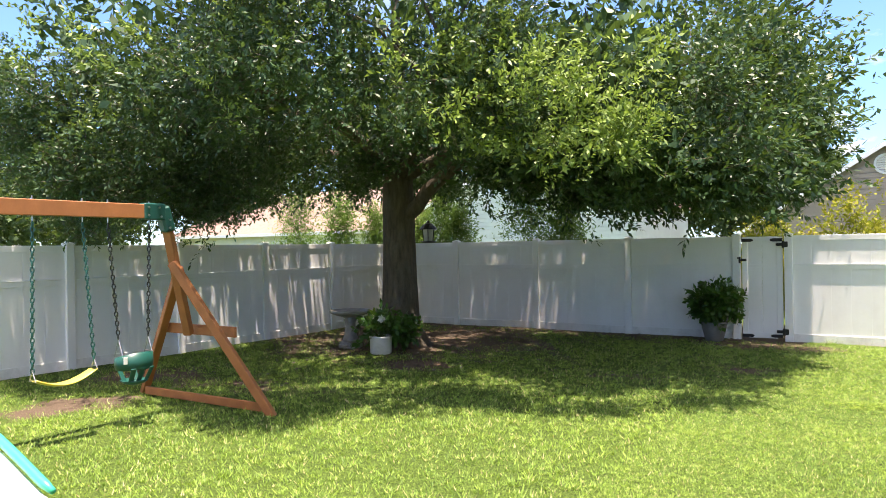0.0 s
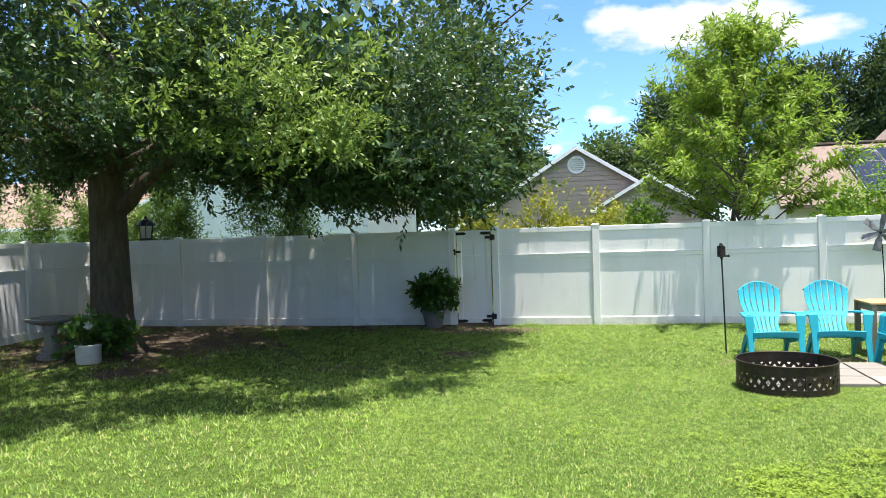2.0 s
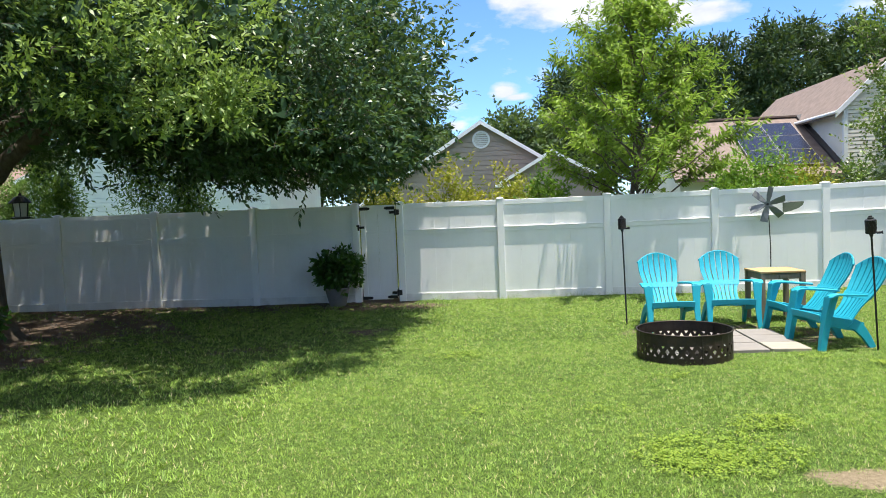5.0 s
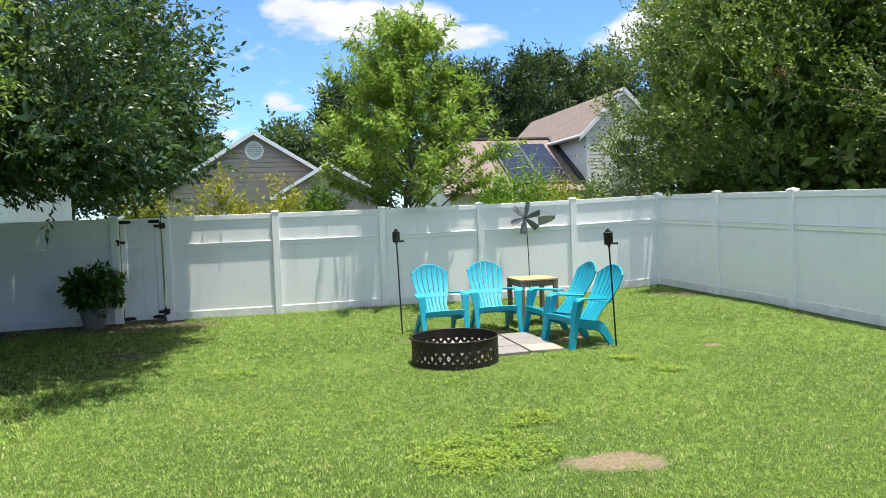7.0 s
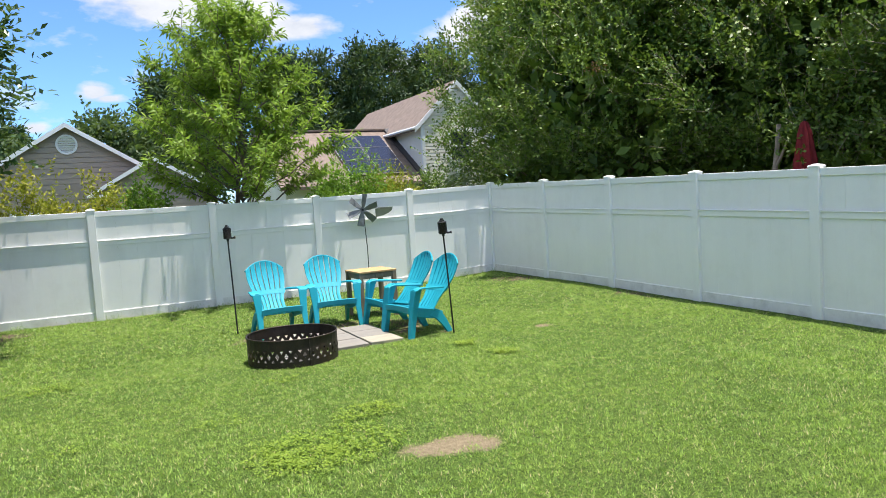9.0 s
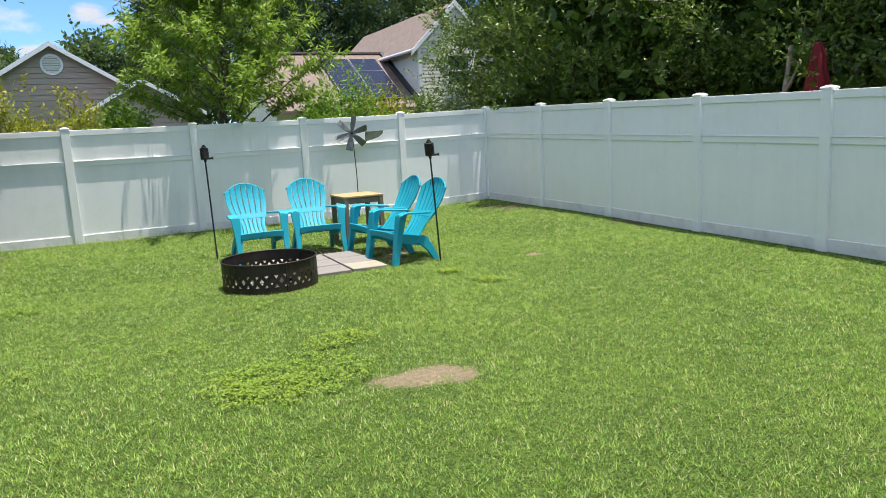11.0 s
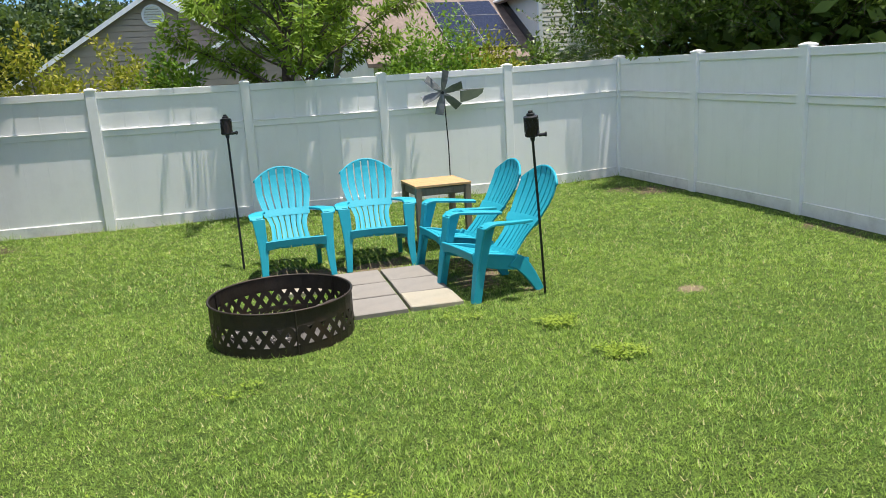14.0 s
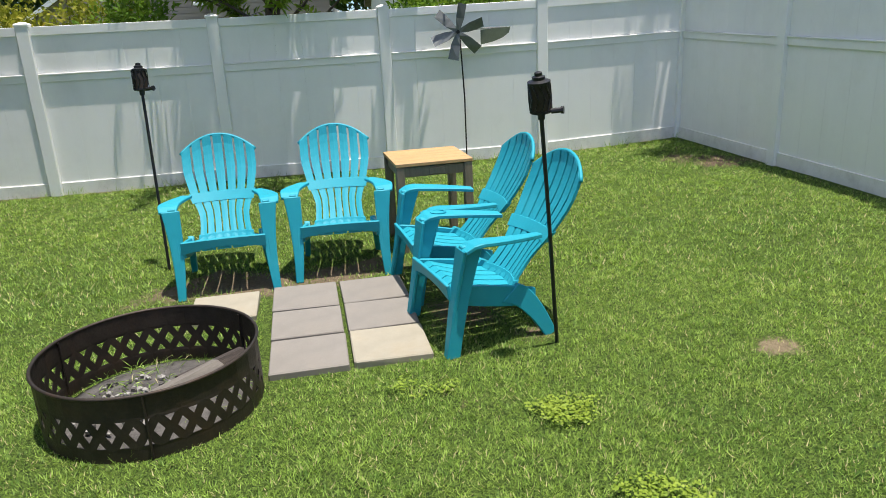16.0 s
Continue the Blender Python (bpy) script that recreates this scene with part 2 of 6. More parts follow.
LEAF_SHRUB = leaf_material("shrub_leaf", (0.17, 0.19, 0.02), (0.36, 0.34, 0.045), 0.5, 0.35, (0.50, 0.36, 0.04), 0.65)
LEAF_LIME = leaf_material("lime_leaf", (0.09, 0.19, 0.025), (0.18, 0.33, 0.04), 0.45, 0.4)
LEAF_CEDAR = leaf_material("cedar_leaf", (0.08, 0.15, 0.04), (0.17, 0.28, 0.07), 0.5, 0.3)
LEAF_BROAD = leaf_material("broad_leaf", (0.025, 0.085, 0.016), (0.06, 0.16, 0.03), 0.33, 0.3)
LEAF_PALM = leaf_material("palm_leaf", (0.12, 0.17, 0.09), (0.26, 0.32, 0.19), 0.4, 0.25)
PETAL_PINK = leaf_material("pink_petal", (0.55, 0.16, 0.12), (0.65, 0.25, 0.18), 0.6, 0.3)
PETAL_WHITE = leaf_material("white_petal", (0.75, 0.75, 0.72), (0.8, 0.8, 0.78), 0.6, 0.3, (0.8, 0.8, 0.78))
CLOVER = leaf_material("clover_leaf", (0.11, 0.20, 0.025), (0.30, 0.41, 0.055), 0.5, 0.35, (0.38, 0.46, 0.06))


def grass_material():
    m = bpy.data.materials.new("grass_blade")
    m.use_nodes = True
    t = m.node_tree
    t.nodes.clear()
    geo = t.nodes.new("ShaderNodeNewGeometry")
    tc = t.nodes.new("ShaderNodeTexCoord")
    big = node(t, "ShaderNodeTexNoise", Scale=0.55, Detail=4.0, Roughness=0.6)
    mid = node(t, "ShaderNodeTexNoise", Scale=5.0, Detail=3.0, Roughness=0.6)
    for n in (big, mid):
        t.links.new(tc.outputs["Object"], n.inputs["Vector"])
    col = mix_node(t, math_node(t, "POWER", geo.outputs["Random Per Island"], 1.7), (0.035, 0.105, 0.012), (0.53, 0.78, 0.17))
    col = mix_node(t, math_node(t, "MULTIPLY", ramp_node(t, big.outputs["Fac"], 0.42, 0.60), 0.58), col, (0.34, 0.50, 0.085))
    col = mix_node(t, math_node(t, "MULTIPLY", ramp_node(t, mid.outputs["Fac"], 0.50, 0.66), 0.6), col, (0.38, 0.50, 0.11))
    tuft = node(t, "ShaderNodeTexNoise", Scale=19.0, Detail=3.0, Roughness=0.7)
    t.links.new(tc.outputs["Object"], tuft.inputs["Vector"])
    col = mix_node(t, math_node(t, "MULTIPLY", ramp_node(t, tuft.outputs["Fac"], 0.49, 0.57), 0.62), col, (0.050, 0.130, 0.022))
    straw = math_node(t, "GREATER_THAN", geo.outputs["Random Per Island"], 0.935)
    col = mix_node(t, straw, col, (0.62, 0.54, 0.30))
    p = t.nodes.new("ShaderNodeBsdfPrincipled")
    p.inputs["Roughness"].default_value = 0.5
    p.inputs["Specular IOR Level"].default_value = 0.35
    t.links.new(col, p.inputs["Base Color"])
    tr = t.nodes.new("ShaderNodeBsdfTranslucent")
    t.links.new(mix_node(t, 0.4, col, (0.25, 0.36, 0.03)), tr.inputs["Color"])
    mx = t.nodes.new("ShaderNodeMixShader")
    mx.inputs[0].default_value = 0.35
    t.links.new(p.outputs[0], mx.inputs[1])
    t.links.new(tr.outputs[0], mx.inputs[2])
    out = t.nodes.new("ShaderNodeOutputMaterial")
    t.links.new(mx.outputs[0], out.inputs[0])
    return m


GRASS = grass_material()


def lawn_material():
    """Thatch and soil under the blades; bare ground where the attribute says so."""
    m = bpy.data.materials.new("lawn_ground")
    m.use_nodes = True
    t = m.node_tree
    p = t.nodes["Principled BSDF"]
    tc = t.nodes.new("ShaderNodeTexCoord")
    att = t.nodes.new("ShaderNodeAttribute")
    att.attribute_name = "bare"
    ash = t.nodes.new("ShaderNodeAttribute")
    ash.attribute_name = "sand"
    n1 = node(t, "ShaderNodeTexNoise", Scale=1.2, Detail=6.0, Roughness=0.65)
    n2 = node(t, "ShaderNodeTexNoise", Scale=28.0, Detail=6.0, Roughness=0.7)
    n3 = node(t, "ShaderNodeTexNoise", Scale=150.0, Detail=3.0, Roughness=0.7)
    for n in (n1, n2, n3):
        t.links.new(tc.outputs["Object"], n.inputs["Vector"])
    green = mix_node(t, ramp_node(t, n2.outputs["Fac"], 0.35, 0.65), (0.020, 0.038, 0.010), (0.065, 0.098, 0.022))
    green = mix_node(t, math_node(t, "MULTIPLY", ramp_node(t, n3.outputs["Fac"], 0.5, 0.75), 0.6), green, (0.15, 0.16, 0.06))
    green = mix_node(t, math_node(t, "MULTIPLY", ramp_node(t, n1.outputs["Fac"], 0.45, 0.65), 0.35), green, (0.16, 0.19, 0.055))
    for size, amount in ((85.0, 0.7), (170.0, 0.5)):
        bits = node(t, "ShaderNodeTexVoronoi", Scale=size, Randomness=1.0)
        t.links.new(tc.outputs["Object"], bits.inputs["Vector"])
        tone = t.nodes.new("ShaderNodeSeparateXYZ")
        t.links.new(bits.outputs["Color"], tone.inputs[0])
        blade = mix_node(t, math_node(t, "POWER", tone.outputs[0], 2.1), (0.010, 0.024, 0.005), (0.195, 0.300, 0.052))
        green = mix_node(t, amount, green, blade)
    soil = mix_node(t, ramp_node(t, n2.outputs["Fac"], 0.3, 0.7), (0.060, 0.043, 0.030), (0.145, 0.105, 0.075))
    soil = mix_node(t, math_node(t, "MULTIPLY", ramp_node(t, n3.outputs["Fac"], 0.5, 0.7), 0.5), soil, (0.27, 0.20, 0.14))
    sand = mix_node(t, ramp_node(t, n2.outputs["Fac"], 0.3, 0.7), (0.16, 0.125, 0.078), (0.29, 0.235, 0.15))
    soil = mix_node(t, ash.outputs["Fac"], soil, sand)
    edge = math_node(t, "ADD", att.outputs["Fac"], math_node(t, "MULTIPLY", math_node(t, "SUBTRACT", n2.outputs["Fac"], 0.5), 0.9))
    col = mix_node(t, ramp_node(t, edge, 0.35, 0.6), green, soil)
    t.links.new(col, p.inputs["Base Color"])
    p.inputs["Roughness"].default_value = 0.95
    p.inputs["Specular IOR Level"].default_value = 0.15
    b = t.nodes.new("ShaderNodeBump")
    b.inputs["Strength"].default_value, b.inputs["Distance"].default_value = 0.8, 0.03
    t.links.new(math_node(t, "ADD", n2.outputs["Fac"], math_node(t, "MULTIPLY", n3.outputs["Fac"], 0.5)), b.inputs["Height"])
    t.links.new(b.outputs[0], p.inputs["Normal"])
    return m


LAWN = lawn_material()

# ---- mesh helpers ----
rng = np.random.default_rng(7)


def link_mesh(name, bm, mat, parent=None, smooth=False):
    me = bpy.data.meshes.new(name)
    bm.normal_update()
    bm.to_mesh(me)
    bm.free()
    for m in mat if isinstance(mat, (list, tuple)) else [mat]:
        me.materials.append(m)
    if smooth:
        me.polygons.foreach_set("use_smooth", [True] * len(me.polygons))
    ob = new(name, me)
    ob.parent = parent
    return ob


def part(name, bm, mat, parent, label="", smooth=False):
    ob = link_mesh(name, bm, mat, parent, smooth)
    return tagged(ob, label) if label else ob


def anchor(name, m, label, category, group="", kind=""):
    e = new(name)
    e.empty_display_size = 0.1
    e.matrix_world = m
    return tagged(e, label, category, group, kind)


def array_mesh(name, verts, faces, mat, parent=None, smooth=False):
    """A mesh from numpy arrays; all faces have the same number of corners."""
    me = bpy.data.meshes.new(name)
    nf, k = faces.shape
    me.vertices.add(len(verts))
    me.vertices.foreach_set("co", np.ascontiguousarray(verts, dtype=np.float32).ravel())
    me.loops.add(nf * k)
    me.loops.foreach_set("vertex_index", np.ascontiguousarray(faces, dtype=np.int32).ravel())
    me.polygons.add(nf)
    me.polygons.foreach_set("loop_start", np.arange(0, nf * k, k, dtype=np.int32))
    if smooth:
        me.polygons.foreach_set("use_smooth", np.ones(nf, dtype=bool))
    me.materials.append(mat)
    me.update(calc_edges=True)
    ob = new(name, me)
    ob.parent = parent
    return ob


def box(bm, c, s, rot=None, bevel=0.0, mi=0):
    """A box with centre c and size s, turned by rot, with bevelled edges."""
    m = Matrix.Translation(c) @ (rot.to_4x4() if rot else Matrix.Identity(4)) @ Matrix.Diagonal((*s, 1))
    g = bmesh.ops.create_cube(bm, size=1, matrix=m)
    fs = {f for v in g["verts"] for f in v.link_faces}
    for f in fs:
        f.material_index = mi
    if bevel:
        es = list({e for v in g["verts"] for e in v.link_edges})
        bmesh.ops.bevel(bm, geom=es, offset=bevel, segments=1, affect="EDGES")
    return bm


def bar(bm, a, b, w, h, bevel=0.004, up=(0, 0, 1)):
    """A square bar from a to b."""
    a, b = Vector(a), Vector(b)
    d = (b - a).normalized()
    u = Vector(up)
    if abs(d.dot(u)) > 0.98:
        u = Vector((0, 1, 0))
    x = d.cross(u).normalized()
    z = x.cross(d)
    rot = Matrix((x, d, z)).transposed()
    return box(bm, (a + b) / 2, (w, (b - a).length, h), rot, bevel)


def tube(bm, pts, radii, seg=8, cap=True):
    pts = [Vector(p) for p in pts]
    if isinstance(radii, (int, float)):
        radii = [radii] * len(pts)
    rings, ref = [], None
    for i, p in enumerate(pts):
        d = (pts[min(i + 1, len(pts) - 1)] - pts[max(i - 1, 0)]).normalized()
        if ref is None:
            ref = Vector((1, 0, 0)) if abs(d.x) < 0.8 else Vector((0, 1, 0))
        x = (ref - d * ref.dot(d)).normalized()
        ref = x
        y = d.cross(x)
        rings.append([bm.verts.new(p + (x * math.cos(a) + y * math.sin(a)) * radii[i]) for a in [2 * math.pi * k / seg for k in range(seg)]])
    for r0, r1 in zip(rings, rings[1:]):
        for k in range(seg):
            bm.faces.new((r0[k], r0[(k + 1) % seg], r1[(k + 1) % seg], r1[k]))
    if cap:
        bm.faces.new(list(reversed(rings[0])))
        bm.faces.new(rings[-1])
    return bm


def lathe(bm, profile, seg=24, centre=(0, 0, 0), wave=None, closed=False):
    """A turned shape from (radius, height) pairs."""
    cx, cy, cz = centre
    rings = []
    for r, z in profile:
        ring = []
        for k in range(seg):
            a = 2 * math.pi * k / seg
            rr = r * (1 + (wave(a, r, z) if wave else 0))
            ring.append(bm.verts.new((cx + rr * math.cos(a), cy + rr * math.sin(a), cz + z)))
        rings.append(ring)
    for r0, r1 in zip(rings, rings[1:] + ([rings[0]] if closed else [])):
        for k in range(seg):
            bm.faces.new((r0[k], r0[(k + 1) % seg], r1[(k + 1) % seg], r1[k]))
    if not closed:
        if profile[0][0] > 1e-4:
            bm.faces.new(list(reversed(rings[0])))
        if profile[-1][0] > 1e-4:
            bm.faces.new(rings[-1])
    return bm


def prism(bm, outline, a, b, axis="y"):
    """A solid from an outline in two axes, pushed from a to b along the third."""
    def place(u, v, w):
        return {"y": (u, w, v), "x": (w, u, v), "z": (u, v, w)}[axis]
    lo = [bm.verts.new(place(u, v, a)) for u, v in outline]
    hi = [bm.verts.new(place(u, v, b)) for u, v in outline]
    n = len(outline)
    bm.faces.new(list(reversed(lo)))
    bm.faces.new(hi)
    for i in range(n):
        bm.faces.new((lo[i], lo[(i + 1) % n], hi[(i + 1) % n], hi[i]))
    bmesh.ops.recalc_face_normals(bm, faces=bm.faces[:])
    return bm


# ---- ground ----
def hills(x, y):
    """Height of the lawn: almost level, a little higher along the side fence."""
    x, y = np.asarray(x, float), np.asarray(y, float)
    rise = 0.075 * np.clip((x - 4.0) / 3.0, 0, 1) ** 2 * np.clip((y - 5.0) / 6.0, 0, 1)
    return rise + 0.008 * np.sin(1.7 * x + 0.6 * y) * np.sin(1.3 * y - 0.4 * x)


def rough_noise(x, y, s, seed=0.0):
    a = np.sin(x * s + seed) * np.cos(y * s * 1.13 - seed * 1.7) + 0.6 * np.sin(x * s * 2.1 + y * s * 1.7 + seed * 2.3) + 0.4 * np.sin(x * s * 4.3 - y * s * 3.9 + seed)
    return a / 2.0


def bare_mask(x, y):
    """How bare the soil is: under the big tree, at the fence feet, worn patches."""
    w = rough_noise(x, y, 2.2) * 0.5 + rough_noise(x, y, 6.0, 2.0) * 0.35 + rough_noise(x, y, 15.0, 1.0) * 0.25
    under = 1.25 - np.hypot((x + 8.6) / 3.7, (y - 11.3) / 3.3) + w * 0.5
    back = 0.9 - (13.75 - y) / np.where(x < -2.2, 1.9, 0.22) + w * 0.6
    back = np.where(x > 7.2, -1, back)
    out = np.maximum(under, back)
    for cx, cy, rx, ry, k in ((1.56, 4.80, 0.33, 0.17, 1.0), (1.80, 4.66, 0.16, 0.12, 0.9), (-8.6, 4.6, 0.55, 0.8, 0.85), (-8.0, 6.4, 1.3, 0.6, 0.6), (-9.6, 6.2, 0.7, 0.8, 0.75), (4.47, 8.02, 0.14, 0.12, 1.0),
                              (1.6, 9.9, 0.55, 0.3, 0.95), (2.35, 9.95, 0.5, 0.28, 0.95), (3.1, 9.2, 0.35, 0.5, 0.8), (6.6, 12.0, 0.5, 0.7, 0.5), (6.8, 9.0, 0.22, 0.5, 0.6),
                              (-4.0, 9.3, 0.8, 0.4, 0.42), (-2.6, 10.4, 0.7, 0.4, 0.5), (3.4, 8.6, 0.25, 0.2, 0.6), (2.7, 7.9, 0.35, 0.2, 0.42), (-6.9, 8.7, 0.8, 0.5, 0.85), (-3.0, 12.9, 1.6, 0.5, 0.7), (1.36, 8.32, 0.4, 0.4, 0.9)):
        out = np.maximum(out, k * (1.25 - np.hypot((x - cx) / rx, (y - cy) / ry) * 0.8) + w * 0.6)
    return np.clip(out, 0, 1)


def build_ground():
    xs = np.concatenate([[-600, -200, -80, -40, -22, -14], np.arange(-11.3, 7.45, 0.11), [12, 22, 40, 80, 200, 600]])
    ys = np.concatenate([[-600, -200, -80, -40, -15, -6, -3], np.arange(0.0, 14.0, 0.11), [18, 26, 40, 80, 200, 600]])
    X, Y = np.meshgrid(xs, ys)
    Z = hills(X, Y)
    V = np.stack([X, Y, Z], -1).reshape(-1, 3)
    nx, ny = len(xs), len(ys)
    i = np.arange(nx * ny).reshape(ny, nx)
    F = np.stack([i[:-1, :-1], i[:-1, 1:], i[1:, 1:], i[1:, :-1]], -1).reshape(-1, 4)
    ob = array_mesh("ground", V, F, LAWN, smooth=True)
    bare = bare_mask(V[:, 0], V[:, 1])
    far = (V[:, 0] < -12) | (V[:, 0] > 8) | (V[:, 1] > 14.2) | (V[:, 1] < -1)
    bare[far] = 0
    V = V.copy()
    V[:, 0] += 0.10 * rough_noise(V[:, 0], V[:, 1], 7.0, 4.0)
    V[:, 1] += 0.08 * rough_noise(V[:, 0], V[:, 1], 9.0, 1.0)
    sand = np.clip(1.4 - np.hypot((V[:, 0] - 1.6) / 0.6, (V[:, 1] - 4.78) / 0.45), 0, 1)
    sand = np.maximum(sand, np.clip(1.4 - np.hypot(V[:, 0] - 4.47, V[:, 1] - 8.02) / 0.2, 0, 1))
    sand = np.maximum(sand, 0.45 * np.clip(1.5 - np.hypot((V[:, 0] - 2.2) / 2.0, (V[:, 1] - 9.6) / 1.2), 0, 1))
    for key, values in (("bare", bare), ("sand", sand)):
        a = ob.data.attributes.new(key, "FLOAT", "POINT")
        a.data.foreach_set("value", values.astype(np.float32))
    tagged(ob, "green back-yard lawn with worn sandy patches and bare soil", "ground", kind="structure")


def grass(name, x0, x1, y0, y1, per_m2, height, width, label):
    """Mown grass: bent blades, thinner where the soil is bare."""
    n = int((x1 - x0) * (y1 - y0) * per_m2)
    m = max(1, n // 8)
    tx, ty = rng.uniform(x0, x1, m), rng.uniform(y0, y1, m)
    tall, of = rng.uniform(0.6, 1.35, m), rng.integers(0, m, n)
    ox, oy = rng.normal(size=n) * 0.019, rng.normal(size=n) * 0.019
    x, y = np.clip(tx[of] + ox, x0, x1), np.clip(ty[of] + oy, y0, y1)
    keep = rng.random(n) > bare_mask(x, y) * 1.25 - 0.1
    keep &= ~((x > 1.82) & (x < 2.74) & (y > 8.4) & (y < 9.68)) & ~((x > 1.36) & (x < 1.8) & (y > 9.24) & (y < 9.66))
    keep &= rng.random(n) < 0.86 + 0.2 * rough_noise(x, y, 3.1, 1.0)
    x, y, tall, ox, oy = x[keep], y[keep], tall[of][keep], ox[keep], oy[keep]
    n = len(x)
    z = hills(x, y)
    tuft = 0.85 + 0.13 * rough_noise(x, y, 4.0, 3.0) + 0.15 * rough_noise(x, y, 1.1, 5.0)
    h = height * tuft * tall * rng.uniform(0.6, 1.3, n)
    b = np.arctan2(oy, ox) + rng.normal(size=n) * 0.7
    a = b + np.pi / 2 + rng.normal(size=n) * 0.5
    lean = rng.uniform(0.4, 1.3, n) * h
    w = width * rng.uniform(0.7, 1.3, n) / 2
    p = np.stack([x, y, z - 0.004], -1)
    s = np.stack([np.cos(a) * w, np.sin(a) * w, np.zeros(n)], -1)
    tip = p + np.stack([np.cos(b) * lean, np.sin(b) * lean, h], -1)
    V = np.stack([p - s, p + s, tip], 1).reshape(-1, 3)
    F = np.arange(n)[:, None] * 3 + np.array([[0, 1, 2]])
    ob = array_mesh(name, V, F, GRASS)
    tagged(ob, label, "grass", kind="stuff")


# ---- fence ----
FENCE_Y, EAST_X, WEST_X = 13.7, 7.0, -11.05
BACK_X = [-11.05, -9.15, -7.2, -5.26, -3.30, -2.46, -0.6, 1.33, 3.22, 5.13, 7.0]
EAST_Y = [13.7, 11.68, 9.77, 7.91, 6.05, 4.17, 2.27, 0.37, -1.5, -3.4]
WEST_Y = [13.7, 11.68, 9.8, 7.9, 6.0, 4.1, 2.2, 0.3, -1.6, -3.4]


def top_height(x, y):
    """Height of the fence's top rail above the datum."""
    if x > 6.9:
        return 1.90 - 0.0185 * (13.7 - y)
    return 1.815 + 0.075 * max(0.0, (x - 1.0) / 6.0) ** 1.5


def post(parent, x, y, zt):
    z0 = float(hills(x, y)) - 0.05
    bm = bmesh.new()
    box(bm, (0, 0, (zt + z0) / 2 + 0.01), (0.127, 0.127, zt - z0 + 0.02), bevel=0.006)
    p = part("fence_post", bm, VINYL, parent)
    p.location = (x, y, 0)
    bm = bmesh.new()
    prof = [(0.098, 0.0), (0.098, 0.016), (0.084, 0.024), (0.03, 0.038), (0.0001, 0.041)]
    lathe(bm, [(r, z) for r, z in prof], 4)
    bmesh.ops.rotate(bm, verts=bm.verts[:], cent=(0, 0, 0), matrix=Matrix.Rotation(radians(45), 3, "Z"))
    c = part("post_cap", bm, VINYL, p)
    c.location = (0, 0, zt + 0.012)


def panel(parent, a, b, za, zb):
    """One bay of the fence: three rails and upright tongue-and-groove boards."""
    a, b = Vector(a), Vector(b)
    d = (b - a).normalized()
    length = (b - a).length - 0.127
    o = a + d * 0.0635
    side = Vector((-d.y, d.x, 0))
    basis = Matrix((d, side, Vector((0, 0, 1)))).transposed()
    ga, gb = float(hills(a.x, a.y)), float(hills(b.x, b.y))

    def strip(name, u0, u1, lo, hi, thick, mat, v=0.0, bevel=0.003):
        bm = bmesh.new()
        vs = []
        for u in (u0, u1):
            f = u / length
            zz = za + (zb - za) * f
            gg = ga + (gb - ga) * f
            for z in (lo, hi):
                zv = zz + z if z <= 0.001 else gg + z - 5
                for w in (-thick / 2, thick / 2):
                    q = o + d * u + side * (w + v)
                    vs.append(bm.verts.new((q.x, q.y, zv)))
        for idx in ((0, 1, 3, 2), (4, 6, 7, 5), (0, 4, 5, 1), (2, 3, 7, 6), (0, 2, 6, 4), (1, 5, 7, 3)):
            bm.faces.new([vs[k] for k in idx])
        bmesh.ops.recalc_face_normals(bm, faces=bm.faces[:])
        if bevel:
            bmesh.ops.bevel(bm, geom=bm.edges[:], offset=bevel, segments=1, affect="EDGES")
        return part(name, bm, mat, parent)

    # heights at or under zero hang from the top; those above 5 stand on the ground
    strip("top_rail", 0, length, -0.09, 0.0, 0.056, VINYL)
    strip("middle_rail", 0, length, -0.575, -0.485, 0.060, VINYL)
    strip("middle_rail_lip", 0, length, -0.500, -0.485, 0.084, VINYL, 0, 0.003)
    strip("bottom_rail", 0, length, 4.98, 5.14, 0.056, VINYL_FOOT)
    n = max(2, round(length / 0.30))
    w = length / n
    for i in range(n):
        strip("fence_board", i * w + 0.0003, (i + 1) * w - 0.0003, -0.485, -0.09, 0.024, VINYL, 0, 0.0010)
        strip("fence_board", i * w + 0.0003, (i + 1) * w - 0.0003, 5.14, -0.575, 0.024, VINYL, 0, 0.0010)


def fence_run(name, points, label, skip=()):
    root = anchor(name, Matrix.Identity(4), label, "fence", kind="structure")
    for i, (x, y) in enumerate(points):
        post(root, x, y, top_height(x, y))
    for i in range(len(points) - 1):
        if i not in skip:
            (x0, y0), (x1, y1) = points[i], points[i + 1]
            panel(root, (x0, y0, 0), (x1, y1, 0), top_height(x0, y0), top_height(x1, y1))
    return root


